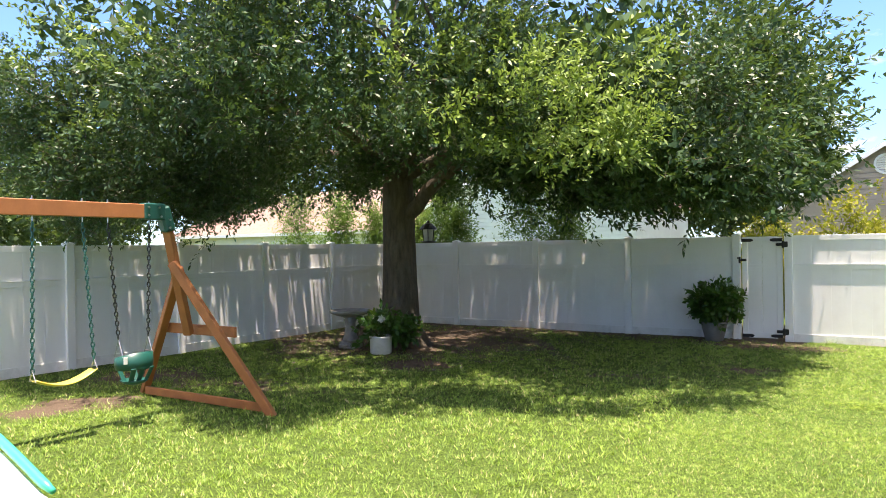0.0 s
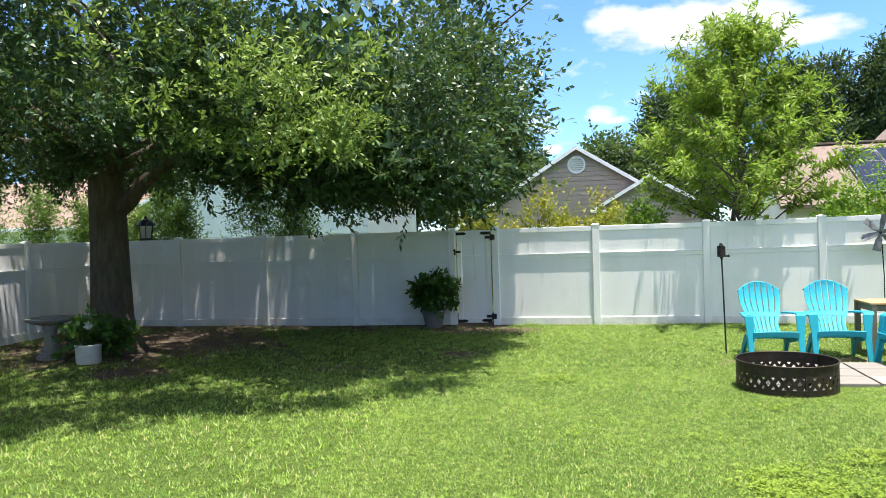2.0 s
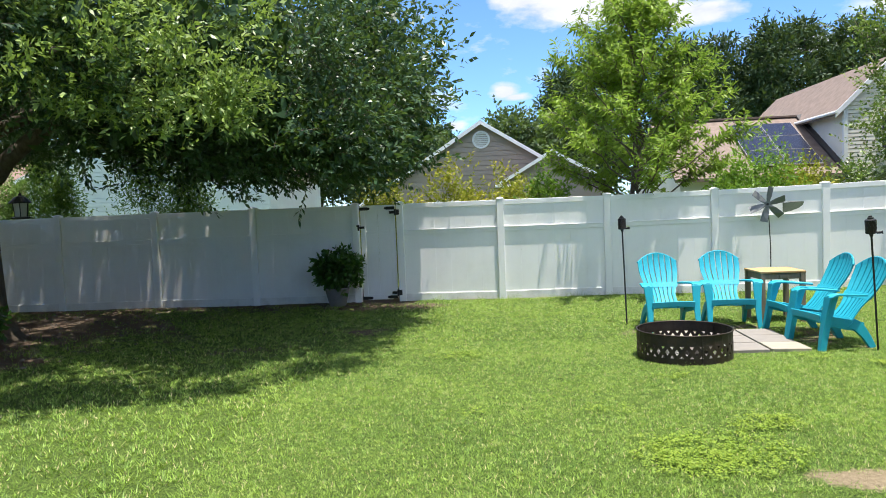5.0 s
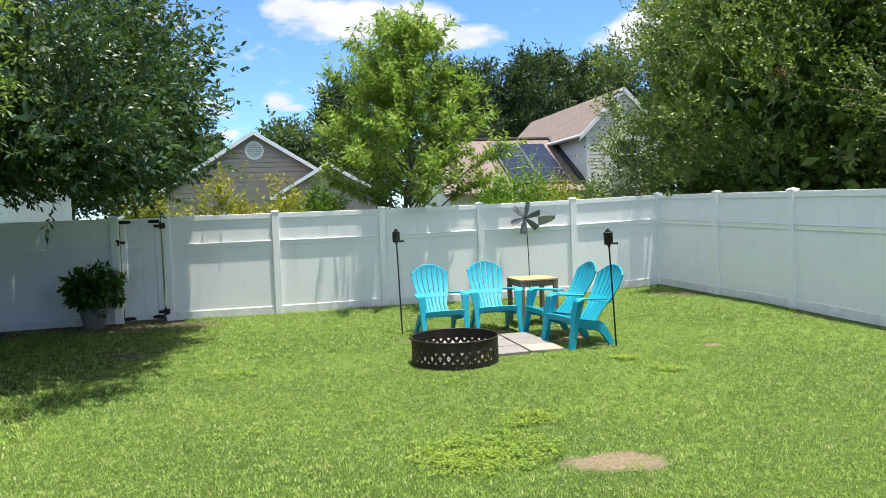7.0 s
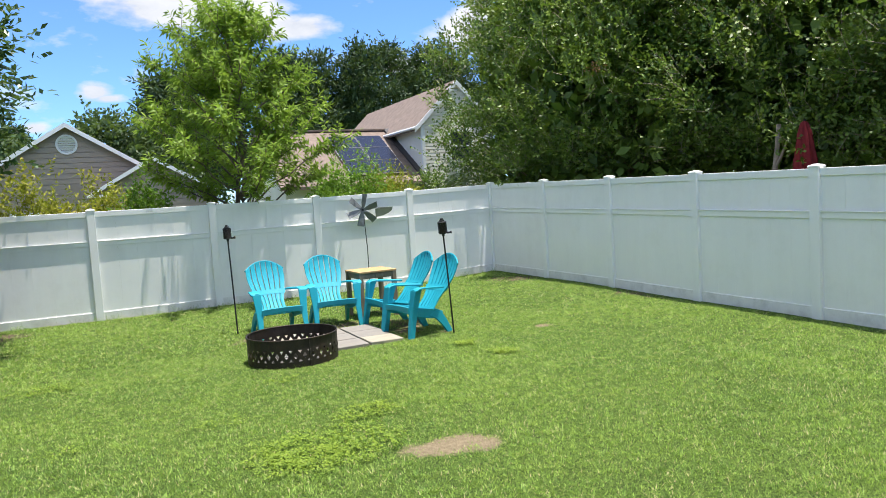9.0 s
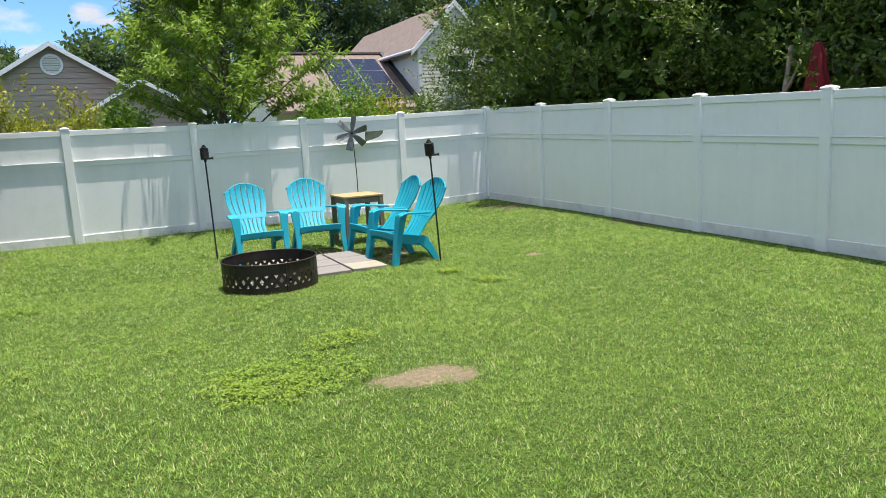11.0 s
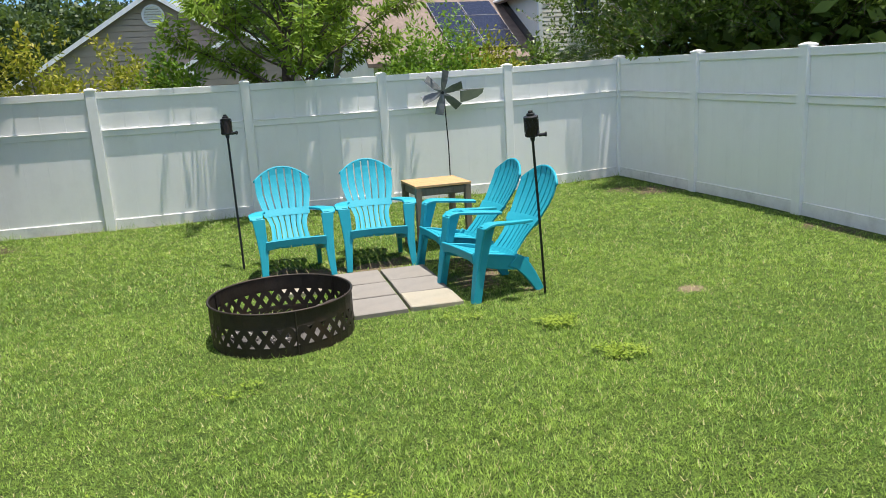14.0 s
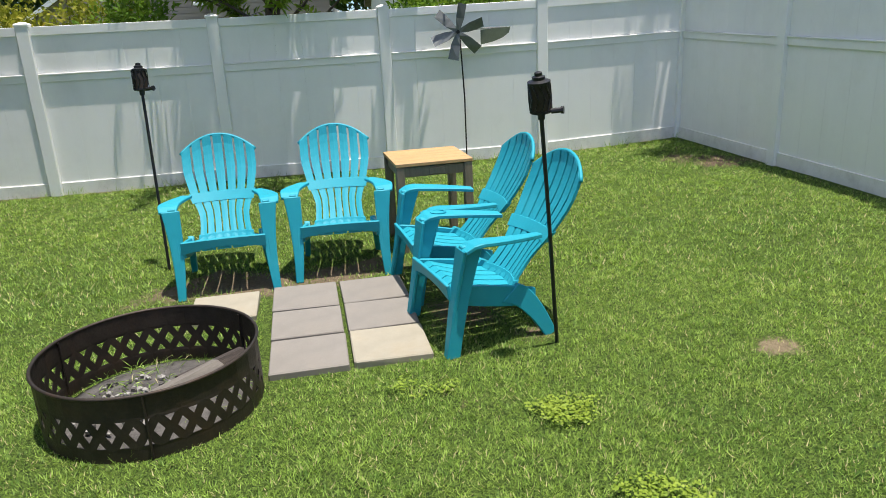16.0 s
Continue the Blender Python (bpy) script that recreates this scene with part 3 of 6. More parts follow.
def gate():
    g = anchor("gate", pose(0, FENCE_Y, 0), "white vinyl fence gate with black hinges and latch, closed", "gate")
    x0, x1, zt = -3.205, -2.555, 1.80
    bm = bmesh.new()
    for x in (x0 + 0.045, x1 - 0.045):
        box(bm, (x, 0, zt / 2 + 0.03), (0.09, 0.05, zt - 0.06), bevel=0.004)
    part("gate_stile", bm, VINYL, g)
    for z, h in ((zt - 0.04, 0.09), (1.30, 0.05), (0.09, 0.10)):
        bm = bmesh.new()
        box(bm, ((x0 + x1) / 2, 0, z), (x1 - x0 - 0.18, 0.042, h), bevel=0.003)
        part("gate_rail", bm, VINYL, g)
    for k in range(2):
        w = (x1 - x0 - 0.18) / 2
        for lo, hi in ((0.14, 1.275), (1.325, zt - 0.085)):
            bm = bmesh.new()
            box(bm, (x0 + 0.09 + w * (k + 0.5), 0, (lo + hi) / 2), (w - 0.004, 0.024, hi - lo), bevel=0.003)
            part("gate_board", bm, VINYL, g)
    for x, z, s in ((x0 + 0.09, zt - 0.055, 1), (x1 - 0.10, zt - 0.055, -1), (x0 + 0.09, 0.075, 1), (x1 - 0.10, 0.085, -1)):
        bm = bmesh.new()
        prism(bm, [(-0.10, -0.028), (0.05, -0.028), (0.085, -0.018), (0.10, 0), (0.085, 0.018), (0.05, 0.028), (-0.10, 0.028)], -0.036, -0.026)
        bmesh.ops.bevel(bm, geom=bm.edges[:], offset=0.003, segments=1, affect="EDGES")
        b = part("corner_bracket", bm, BLACK_METAL, g)
        b.matrix_basis = pose(x, 0, z) @ Matrix.Diagonal((s, 1, 1, 1))
    for z in (1.665, 0.165):
        bm = bmesh.new()
        box(bm, (x1 - 0.05, -0.04, z), (0.10, 0.02, 0.05), bevel=0.004)
        tube(bm, [(x1 + 0.018, -0.06, z - 0.06), (x1 + 0.018, -0.06, z + 0.06)], 0.022, 10)
        box(bm, (x1 + 0.055, -0.062, z), (0.075, 0.018, 0.10), bevel=0.008)
        part("hinge", bm, BLACK_METAL, g)
    bm = bmesh.new()
    box(bm, (x0 + 0.03, -0.045, 1.40), (0.09, 0.03, 0.045), bevel=0.004)
    box(bm, (x0 - 0.03, -0.078, 1.40), (0.035, 0.02, 0.11), bevel=0.004)
    box(bm, (x0 - 0.055, -0.085, 1.435), (0.02, 0.03, 0.03), bevel=0.003)
    part("latch", bm, BLACK_METAL, g)


build_ground()
fence_run("fence_back", [(x, FENCE_Y) for x in BACK_X], "white vinyl privacy fence across the back of the yard", skip=(4,))
fence_run("fence_east", [(EAST_X, y) for y in EAST_Y[1:]], "white vinyl privacy fence along the shaded side")
fence_run("fence_west", [(WEST_X, y) for y in WEST_Y[1:]], "white vinyl privacy fence behind the swing set")
for nm, px, ys in (("fence_east_end", EAST_X, EAST_Y), ("fence_west_end", WEST_X, WEST_Y)):
    root = anchor(nm, Matrix.Identity(4), "white vinyl fence bay at the back corner", "fence", kind="structure")
    panel(root, (px, ys[0], 0), (px, ys[1], 0), top_height(px, ys[0]), top_height(px, ys[1]))
gate()


# ---- plants ----
def unit(v):
    return v / np.maximum(np.linalg.norm(v, axis=-1, keepdims=True), 1e-9)


def leaves(name, at, axis, length, width, mat, parent=None, droop=0.0, up=0.6):
    """Folded leaves: at the points, along the axes, mostly facing up."""
    n = len(at)
    axis = unit(axis + np.array([0, 0, -droop]))
    nrm = unit(rng.normal(size=(n, 3)) * 0.7 + np.array([0, 0, up]))
    side = unit(np.cross(axis, nrm))
    nrm = np.cross(side, axis)
    ln = (length * rng.uniform(0.65, 1.25, n))[:, None]
    wd = (width * rng.uniform(0.75, 1.25, n))[:, None] / 2
    base = at
    m = at + axis * ln * 0.5 + nrm * ln * 0.06
    tip = at + axis * ln - nrm * ln * 0.05
    V = np.stack([base, m + side * wd, tip, m - side * wd], 1).reshape(-1, 3)
    F = np.arange(n)[:, None] * 4 + np.array([[0, 1, 2, 3]])
    return array_mesh(name, V, F, mat, parent)


def twig_points(centres, out, twigs, per, spread, length, lift=0.25):
    """Leaf places and axes along short twigs round each centre."""
    c = len(centres)
    start = np.repeat(centres, twigs, 0) + rng.normal(size=(c * twigs, 3)) * spread
    d = unit(np.repeat(out, twigs, 0) * 0.8 + rng.normal(size=(c * twigs, 3)) * 0.7 + np.array([0, 0, lift]))
    ln = length * rng.uniform(0.5, 1.3, c * twigs)
    f = np.tile(np.linspace(0.1, 1.0, per), c * twigs)
    at = np.repeat(start, per, 0) + np.repeat(d * ln[:, None], per, 0) * f[:, None]
    dd = np.repeat(d, per, 0)
    across = unit(np.cross(dd, rng.normal(size=dd.shape)))
    axis = dd * (0.35 + 0.6 * f[:, None]) + across * (0.95 - 0.4 * f[:, None])
    return at, axis, start, start + d * ln[:, None]


def gather(c, count, pull):
    """Draw places towards the nearest of a few picked ones, so that foliage hangs in boughs with gaps between."""
    picks = c[rng.permutation(len(c))[:count]]
    near = np.concatenate([np.argmin(((q[:, None] - picks[None]) ** 2).sum(-1), 1) for q in np.array_split(c, 8)])
    return c + (picks[near] - c) * np.array([pull, pull, pull * 1.25])


def twig_sticks(name, a, b, r, mat, parent):
    """Thin three-sided twigs from a to b."""
    n = len(a)
    d = unit(b - a)
    x = unit(np.cross(d, np.array([0.3, 0.2, 1.0])))
    y = np.cross(d, x)
    ring = [x * math.cos(k * 2.0944) + y * math.sin(k * 2.0944) for k in range(3)]
    V = np.stack([a + ring[k] * r for k in range(3)] + [b + ring[k] * r * 0.35 for k in range(3)], 1).reshape(-1, 3)
    i = (np.arange(n) * 6)[:, None, None]
    F = (i + np.array([[0, 1, 4, 3], [1, 2, 5, 4], [2, 0, 3, 5]])).reshape(-1, 4)
    return array_mesh(name, V, F, mat, parent)


def limb(bm, a, b, r0, r1, sag=0.3, n=6, seg=7):
    a, b = Vector(a), Vector(b)
    pts, rad = [], []
    for i in range(n + 1):
        f = i / n
        p = a.lerp(b, f) + Vector((0, 0, sag * math.sin(f * math.pi)))
        if 0 < i < n:
            p += Vector((random.uniform(-1, 1), random.uniform(-1, 1), random.uniform(-1, 1))) * (b - a).length * 0.025
        pts.append(p)
        rad.append(r0 + (r1 - r0) * f ** 0.8)
    tube(bm, pts, rad, seg)
    return pts


def trunk_mesh(profile, seg=20, rough=0.05):
    bm = bmesh.new()
    lathe(bm, profile, seg)
    for v in bm.verts:
        k = 1 + rough * noise.noise(v.co * 5.0) + rough * 0.6 * noise.noise(v.co * Vector((14, 14, 3)))
        v.co.x *= k
        v.co.y *= k
    return bm


def shade_oak():
    """The broad evergreen tree by the back corner."""
    base = Vector((-8.25, 10.35, 0))
    t = anchor("shade_tree", pose(*base), "broad evergreen shade tree with a thick mottled trunk", "tree")
    bm = trunk_mesh([(0.62, -0.05), (0.47, 0.10), (0.37, 0.28), (0.325, 0.6), (0.30, 1.2), (0.285, 1.9), (0.28, 2.4), (0.27, 2.75), (0.22, 3.3), (0.16, 4.3), (0.09, 5.6), (0.03, 7.0)], 24, 0.07)
    part("trunk", bm, BARK, t, "furrowed grey-brown bark", True)
    # clumps on a low dome with a ragged hanging skirt
    k = 3000
    a = rng.uniform(0, 2 * np.pi, k)
    u = rng.random(k)
    kind = rng.random(k)
    way = np.degrees(np.arctan2(np.sin(a), np.cos(a)))
    reach = np.interp(way, [-180, -135, -90, -60, -37, -20, 0, 45, 90, 135, 180], [6.6, 6.5, 6.1, 5.8, 5.4, 6.0, 6.8, 6.8, 6.3, 6.4, 6.6])
    reach = reach * (1 + 0.04 * np.sin(5 * a + 0.5) + 0.04 * np.sin(11 * a + 2))
    f = np.where(kind < 0.52, np.sqrt(u), 0.35 + 0.65 * u ** 0.6)
    zmax = 3.3 + 5.4 * np.sqrt(np.clip(1 - f ** 2.4, 0, 1))
    turn = np.arctan2(np.sin(a), np.cos(a))
    low = np.exp(-((turn + 0.05) / 0.55) ** 2) + 0.7 * np.exp(-((np.abs(turn) - 3.0) / 0.5) ** 2) + 0.75 * np.exp(-((turn + 2.3) / 0.35) ** 2)
    zmin = 3.05 + 0.3 * (1 - f) - 0.72 * low * np.minimum(1, f * 1.6) + 0.15 * np.sin(5 * a + 1) * f
    z = np.where(kind < 0.52, zmax - rng.random(k) ** 2 * 1.6, zmin + rng.random(k) ** 1.5 * 1.5)
    shrink = np.where(z < 3.2, 0.92 + 0.08 * (z - 2.2), 1.0)
    c = np.stack([np.cos(a) * f * reach * shrink, np.sin(a) * f * reach * shrink, z], -1)
    n = 620
    g, q = rng.uniform(-0.5, 0.8, n), rng.uniform(0.40, 1.0, n)
    c = np.concatenate([c, np.stack([np.cos(g) * q * 6.7, np.sin(g) * q * 6.7, rng.uniform(2.4, 4.3, n)], -1)])
    # dense low boughs round the fork
    n = 170
    g, q = rng.uniform(0, 6.283, n), rng.uniform(0.5, 2.6, n)
    c = np.concatenate([c, np.stack([np.cos(g) * q, np.sin(g) * q, rng.uniform(2.95, 3.7, n)], -1)])
    c = c[(np.hypot(c[:, 0], c[:, 1]) > 0.7) | (c[:, 2] > 3.1)]
    # columns of open air between the boughs
    hole = rough_noise(c[:, 0], c[:, 1], 1.9, 0.7) + 0.5 * rough_noise(c[:, 0], c[:, 1], 4.3, 2.0)
    c = c[hole < np.where(np.hypot(c[:, 0], c[:, 1]) < 4.0, 0.50, 0.22)]
    # dark hollows between the clumps
    c = c[rough_noise(c[:, 0] + 0.6 * c[:, 1], c[:, 2] * 1.3 - 0.5 * c[:, 1], 2.7, 1.3) > -0.42]
    c = gather(c, 420, 0.45)
    # low boughs over the back fence
    n = 190
    g, q = rng.uniform(-0.22, 0.42, n), rng.uniform(3.2, 6.2, n)
    c = np.concatenate([c, np.stack([np.cos(g) * q, np.sin(g) * q, 2.42 + 0.55 * rng.random(n) + 0.12 * np.sin(q * 4)], -1)])
    n = 120
    g, q = rng.uniform(-2.2, -1.65, n), rng.uniform(3.0, 5.6, n)
    c = np.concatenate([c, np.stack([np.cos(g) * q, np.sin(g) * q, 2.3 + 0.6 * rng.random(n) + 0.15 * np.sin(q * 5)], -1)])
    outd = unit(c - np.array([0, 0, 2.6]))
    seen = (c[:, 2] < 5.2) & ((c[:, 1] < 1.5) | (c[:, 2] < 3.6))
    near = seen & (c[:, 1] < -2.2)
    for rows, twigs, size, nm in ((near, 21, (0.074, 0.029), "crown"), (seen & ~near, 13, (0.102, 0.043), "crown_back")):
        at, axis, s, e = twig_points(c[rows], outd[rows], twigs, 10, 0.17, 0.32, 0.15)
        tagged(leaves(nm, at, axis, *size, LEAF_OAK, t, 0.1, 0.7), "dense glossy dark green narrow leaves")
        tagged(twig_sticks("twig", s[::4], e[::4], 0.004, TWIG, t), kind="stuff")
    at, axis, s, e = twig_points(c[~seen], outd[~seen], 12, 5, 0.26, 0.36, 0.2)
    tagged(leaves("crown_top", at, axis, 0.135, 0.062, LEAF_OAK, t, 0.1, 0.8), "dense glossy dark green leaves")
    n = 8200
    g, rr = rng.uniform(0, 6.283, n), 5.6 * np.sqrt(rng.uniform(0.02, 1, n))
    P = np.stack([np.cos(g) * rr, np.sin(g) * rr, rng.uniform(3.35, 5.4, n)], -1)
    P = P[rough_noise(P[:, 0], P[:, 1], 1.9, 0.7) < 0.42]
    n = 3600
    g, rr = rng.uniform(-0.55, 0.8, n), rng.uniform(1.8, 6.0, n)
    P = np.concatenate([P, np.stack([np.cos(g) * rr, np.sin(g) * rr, rng.uniform(2.65, 4.4, n)], -1)])
    tagged(leaves("inner_crown", P, rng.normal(size=P.shape), 0.22, 0.11, LEAF_OAK, t, 0.1, 0.2), "dark inner leaves")
    # paler leaves on the outer boughs: sunlight put into their colour
    tips = [(4.75, -2.85, 3.05), (5.0, -3.3, 3.45), (4.5, -3.0, 2.85), (4.3, -3.5, 2.85), (4.1, -3.3, 2.75), (4.15, -3.2, 2.65), (4.9, -3.0, 2.75), (4.6, -3.7, 3.3),
            (0.6, -5.6, 3.7), (-0.6, -5.2, 3.5), (1.8, -5.4, 3.3), (-1.6, -4.9, 3.9)]
    a2 = rng.uniform(-2.4, -0.7, 22)
    r2 = np.interp(np.degrees(a2), [-180, -135, -90, -60, -37, -20, 0, 45], [6.6, 6.5, 6.1, 5.8, 5.4, 6.0, 6.8, 6.8]) * rng.uniform(0.93, 1.02, 22)
    more = np.stack([np.cos(a2) * r2, np.sin(a2) * r2, rng.uniform(2.8, 4.4, 22)], -1)
    tips = np.concatenate([np.repeat(np.array(tips), 2, 0) + rng.normal(size=(24, 3)) * 0.16, more])
    # two long boughs of these paler leaves reach out towards the lawn
    f = rng.random(34)
    sweep = np.stack([3.35 + 0.55 * f, -3.75 + 0.15 * f, 3.95 - 1.25 * f ** 1.3], -1) + rng.normal(size=(34, 3)) * np.array([0.13, 0.13, 0.15])
    f = rng.random(40)
    spray = np.stack([4.15 + 1.1 * f, -3.65 + 0.35 * f, 3.35 - 0.55 * f], -1) + rng.normal(size=(40, 3)) * np.array([0.16, 0.15, 0.18])
    tips = np.concatenate([tips, sweep, spray])
    at, axis, s, e = twig_points(tips, unit(tips - np.array([0, 0, 3.0])), 8, 9, 0.10, 0.30, 0.35)
    tagged(leaves("sunlit_boughs", at, axis, 0.078, 0.030, LEAF_OAK_SUNLIT, t, 0.05, 0.8), "pale yellow-green oak leaves with sunlight put into the colour")
    bm = bmesh.new()
    limb(bm, (0.08, 0, 2.2), (1.9, -0.25, 3.4), 0.14, 0.09, 0.08, 6, 10)
    part("limb", bm, BARK, t, "", True)
    ends = [(2.6, -2.4, 3.6), (4.6, -0.8, 3.4), (1.2, -5.2, 3.4), (-2.6, -3.8, 3.9), (-4.8, 0.5, 4.0), (3.0, 2.0, 4.5), (-1.5, 2.5, 5.0), (-5.0, -3.0, 3.4), (5.8, 0.4, 3.3), (3.9, -3.9, 3.2)]
    for i, q in enumerate(ends):
        bm = bmesh.new()
        h = 2.75 + 0.12 * (i % 5)
        pts = limb(bm, (0, 0, h), q, 0.12 if i < 5 else 0.09, 0.03, 0.45, 7)
        for j in range(6):
            p = pts[2 + j % 5]
            d = Vector((random.uniform(-1, 1), random.uniform(-1, 1), random.uniform(0.0, 0.7))) * 1.5 + Vector(q) * 0.2
            limb(bm, p, p + d, 0.035, 0.008, 0.1, 4, 5)
        part("limb", bm, BARK, t, "", True)


def small_tree(name, base, height, radius, mat, label, clumps, twigs, per, leaf, low=0.3, cone=0.5, bark=None, stems=3, droop=0.2, flowers=0, squash_y=1.0, seed=1, spread=0.22, face=None):
    """A tree with several stems and an uneven crown of leafy twigs."""
    random.seed(seed)
    bark = bark or TWIG
    t = anchor(name, pose(*base), label, "tree")
    u = rng.random(clumps)
    z = height * (low + (1 - low) * u)
    taper = np.where(cone > 0, (1 - u) ** cone * (0.55 + 0.9 * np.minimum(u * 2.2, 0.6)), 1.0) if cone > 0 else np.sqrt(np.clip(1 - np.where(u > 0.4, (u - 0.4) / 0.62, (0.4 - u) / 0.9) ** 2, 0.05, 1))
    a = rng.uniform(0, 2 * np.pi, clumps)
    r = radius * taper * rng.random(clumps) ** 0.42 * (1 + 0.18 * np.sin(3 * a + seed) + 0.15 * np.sin(9 * z + seed))
    c = np.stack([np.cos(a) * r, np.sin(a) * r * squash_y, z], -1)
    outd = unit(np.stack([np.cos(a), np.sin(a), 0.35 + 1.3 * u], -1))
    if face is not None:
        keep = rough_noise(c[:, 0] + 0.6 * c[:, 1], c[:, 2] * 1.2 - 0.5 * c[:, 1], 2.3, seed) > -0.30
        c, a, outd = c[keep], a[keep], outd[keep]
        c = gather(c, 115, 0.5)
    front = np.ones(len(c), bool) if face is None else np.cos(a - face) > -0.1
    at, axis, s, e = twig_points(c[front], outd[front], twigs, per, spread, 0.4, 0.35)
    leaves("crown", at, axis, leaf[0], leaf[1], mat, t, droop, 0.6)
    if face is not None:
        at, axis, _, _ = twig_points(c[~front], outd[~front], 6, 4, spread, 0.4, 0.35)
        leaves("far_crown", at, axis, 0.20, 0.12, mat, t, droop, 0.6)
        n = 4600
        g, q, h = rng.uniform(0, 6.283, n), radius * 0.64 * np.sqrt(rng.random(n)), rng.uniform(0.22, 0.85, n) * height
        leaves("inner_crown", np.stack([np.cos(g) * q, np.sin(g) * q, h], -1), rng.normal(size=(n, 3)), 0.34, 0.20, mat, t, 0.1, 0.3)
    twig_sticks("twig", s[::3], e[::3], 0.005, bark, t)
    if flowers:
        top = c[np.argsort(c[:, 1])[:max(6, clumps // 4)]]
        pick = top[rng.integers(0, len(top), flowers)]
        pts = np.repeat(pick, 60, 0) + rng.normal(size=(flowers * 60, 3)) * 0.07
        tagged(leaves("blossom", pts, rng.normal(size=pts.shape), 0.03, 0.025, PETAL_PINK, t), "small coral pink blossom")
    for k in range(stems):
        bm = bmesh.new()
        ang = 2 * math.pi * k / stems + seed
        rr = 0.10 if stems > 1 else 0.0
        top = Vector((math.cos(ang) * radius * 0.4 * (stems > 1), math.sin(ang) * radius * 0.4 * (stems > 1), height * 0.86))
        pts = limb(bm, (rr * math.cos(ang), rr * math.sin(ang), -0.05), top, 0.05 + 0.008 * height, 0.012, 0.0, 8)
        boughs = []
        for j in range(9):
            p = pts[2 + j % 6]
            g = rng.uniform(0, 6.28)
            d = Vector((math.cos(g), math.sin(g) * squash_y, 0.8)) * radius * 0.6
            boughs.append((p, p + d))
        stem = part("trunk" if stems == 1 else "stem", bm, bark, t, "", True)
        for p, q in boughs:
            bm = bmesh.new()
            limb(bm, p, q, 0.02, 0.006, 0.05, 4, 5)
            part("branch", bm, bark, stem, "", True)
    return t


def peach_tree(base):
    """A young fruit tree: a straight leader, rising boughs and upright shoots hung with long leaves."""
    random.seed(3)
    t = anchor("peach_tree", pose(*base), "young fruit tree with long drooping bright green leaves", "tree")
    bm = bmesh.new()
    limb(bm, (0, 0, -0.05), (0.05, 0, 5.2), 0.075, 0.012, 0.0, 9, 9)
    trunk = part("trunk", bm, TWIG, t, "", True)
    starts, ways, sizes = [], [], []
    boughs = 48
    for k in range(boughs):
        f = k / (boughs - 1)
        z = 1.35 + 3.65 * f ** 1.1
        a = k * 2.399 + random.uniform(-0.3, 0.3)
        reach = 1.72 * (1 - f) ** 0.55 * random.uniform(0.8, 1.15) + 0.12
        rise = reach * random.uniform(0.45, 0.95) + 0.15
        if f < 0.15:
            rise = max(rise * 0.7, 0.9)
        end = Vector((math.cos(a) * reach, math.sin(a) * reach, z + rise))
        bm = bmesh.new()
        pts = limb(bm, (0.03 * f, 0, z), end, 0.026 - 0.012 * f, 0.006, 0.08, 6, 5)
        part("branch", bm, TWIG, trunk, "", True)
        for j in range(7 + int(11 * reach / 1.5)):
            g = random.uniform(0.3, 1.0) * 6
            i0 = min(5, int(g))
            starts.append(pts[i0].lerp(pts[i0 + 1], g - i0))
            out = Vector((math.cos(a), math.sin(a), 0)) * random.uniform(0.0, 0.9)
            ways.append((out + Vector((random.gauss(0, 0.5), random.gauss(0, 0.5), random.uniform(0.15, 1.2)))).normalized())
            sizes.append(random.uniform(0.28, 0.62))
    for j in range(12):
        starts.append(Vector((0.05, 0, 4.85 + 0.03 * j)))
        ways.append(Vector((random.gauss(0, 0.35), random.gauss(0, 0.35), 1)).normalized())
        sizes.append(random.uniform(0.35, 0.6))
    S, D, L = np.array(starts), np.array(ways), np.array(sizes)
    per = 26
    f = np.tile(np.linspace(0.08, 1.0, per), len(S))
    at = np.repeat(S, per, 0) + np.repeat(D * L[:, None], per, 0) * f[:, None]
    d = np.repeat(D, per, 0)
    axis = d * (0.25 + 0.75 * f[:, None]) + unit(np.cross(d, rng.normal(size=d.shape))) * 1.0
    leaves("crown", at, axis, 0.145, 0.036, LEAF_PEACH, t, 0.55, 0.7)
    tagged(twig_sticks("twig", S, S + D * L[:, None], 0.006, TWIG, t), kind="stuff")


def pine(base, height, radius, seed):
    """A tall far pine with tiered, tufted boughs."""
    t = anchor("pine_tree", pose(*base), "tall dark green pine far behind the houses", "tree", "pines behind the houses")
    random.seed(seed)
    bm = bmesh.new()
    limb(bm, (0, 0, -0.1), (0, 0, height * 0.95), 0.3, 0.05, 0.0, 6)
    part("trunk", bm, TWIG, t)
    k = 150
    u = rng.random(k) ** 0.8
    z = height * (0.30 + 0.68 * u)
    a = rng.uniform(0, 6.283, k)
    r = radius * np.clip(1.15 - u ** 2.2, 0.15, 1) * rng.random(k) ** 0.5 * (1 + 0.3 * np.sin(2 * a + 4 * u + seed))
    c = np.stack([np.cos(a) * r, np.sin(a) * r, z], -1)
    at, axis, s, e = twig_points(c, unit(np.stack([np.cos(a), np.sin(a), 0 * a + 0.5], -1)), 12, 4, 0.55, 0.8, 0.5)
    leaves("crown", at, axis, 0.60, 0.20, LEAF_PINE, t, 0, 0.3)


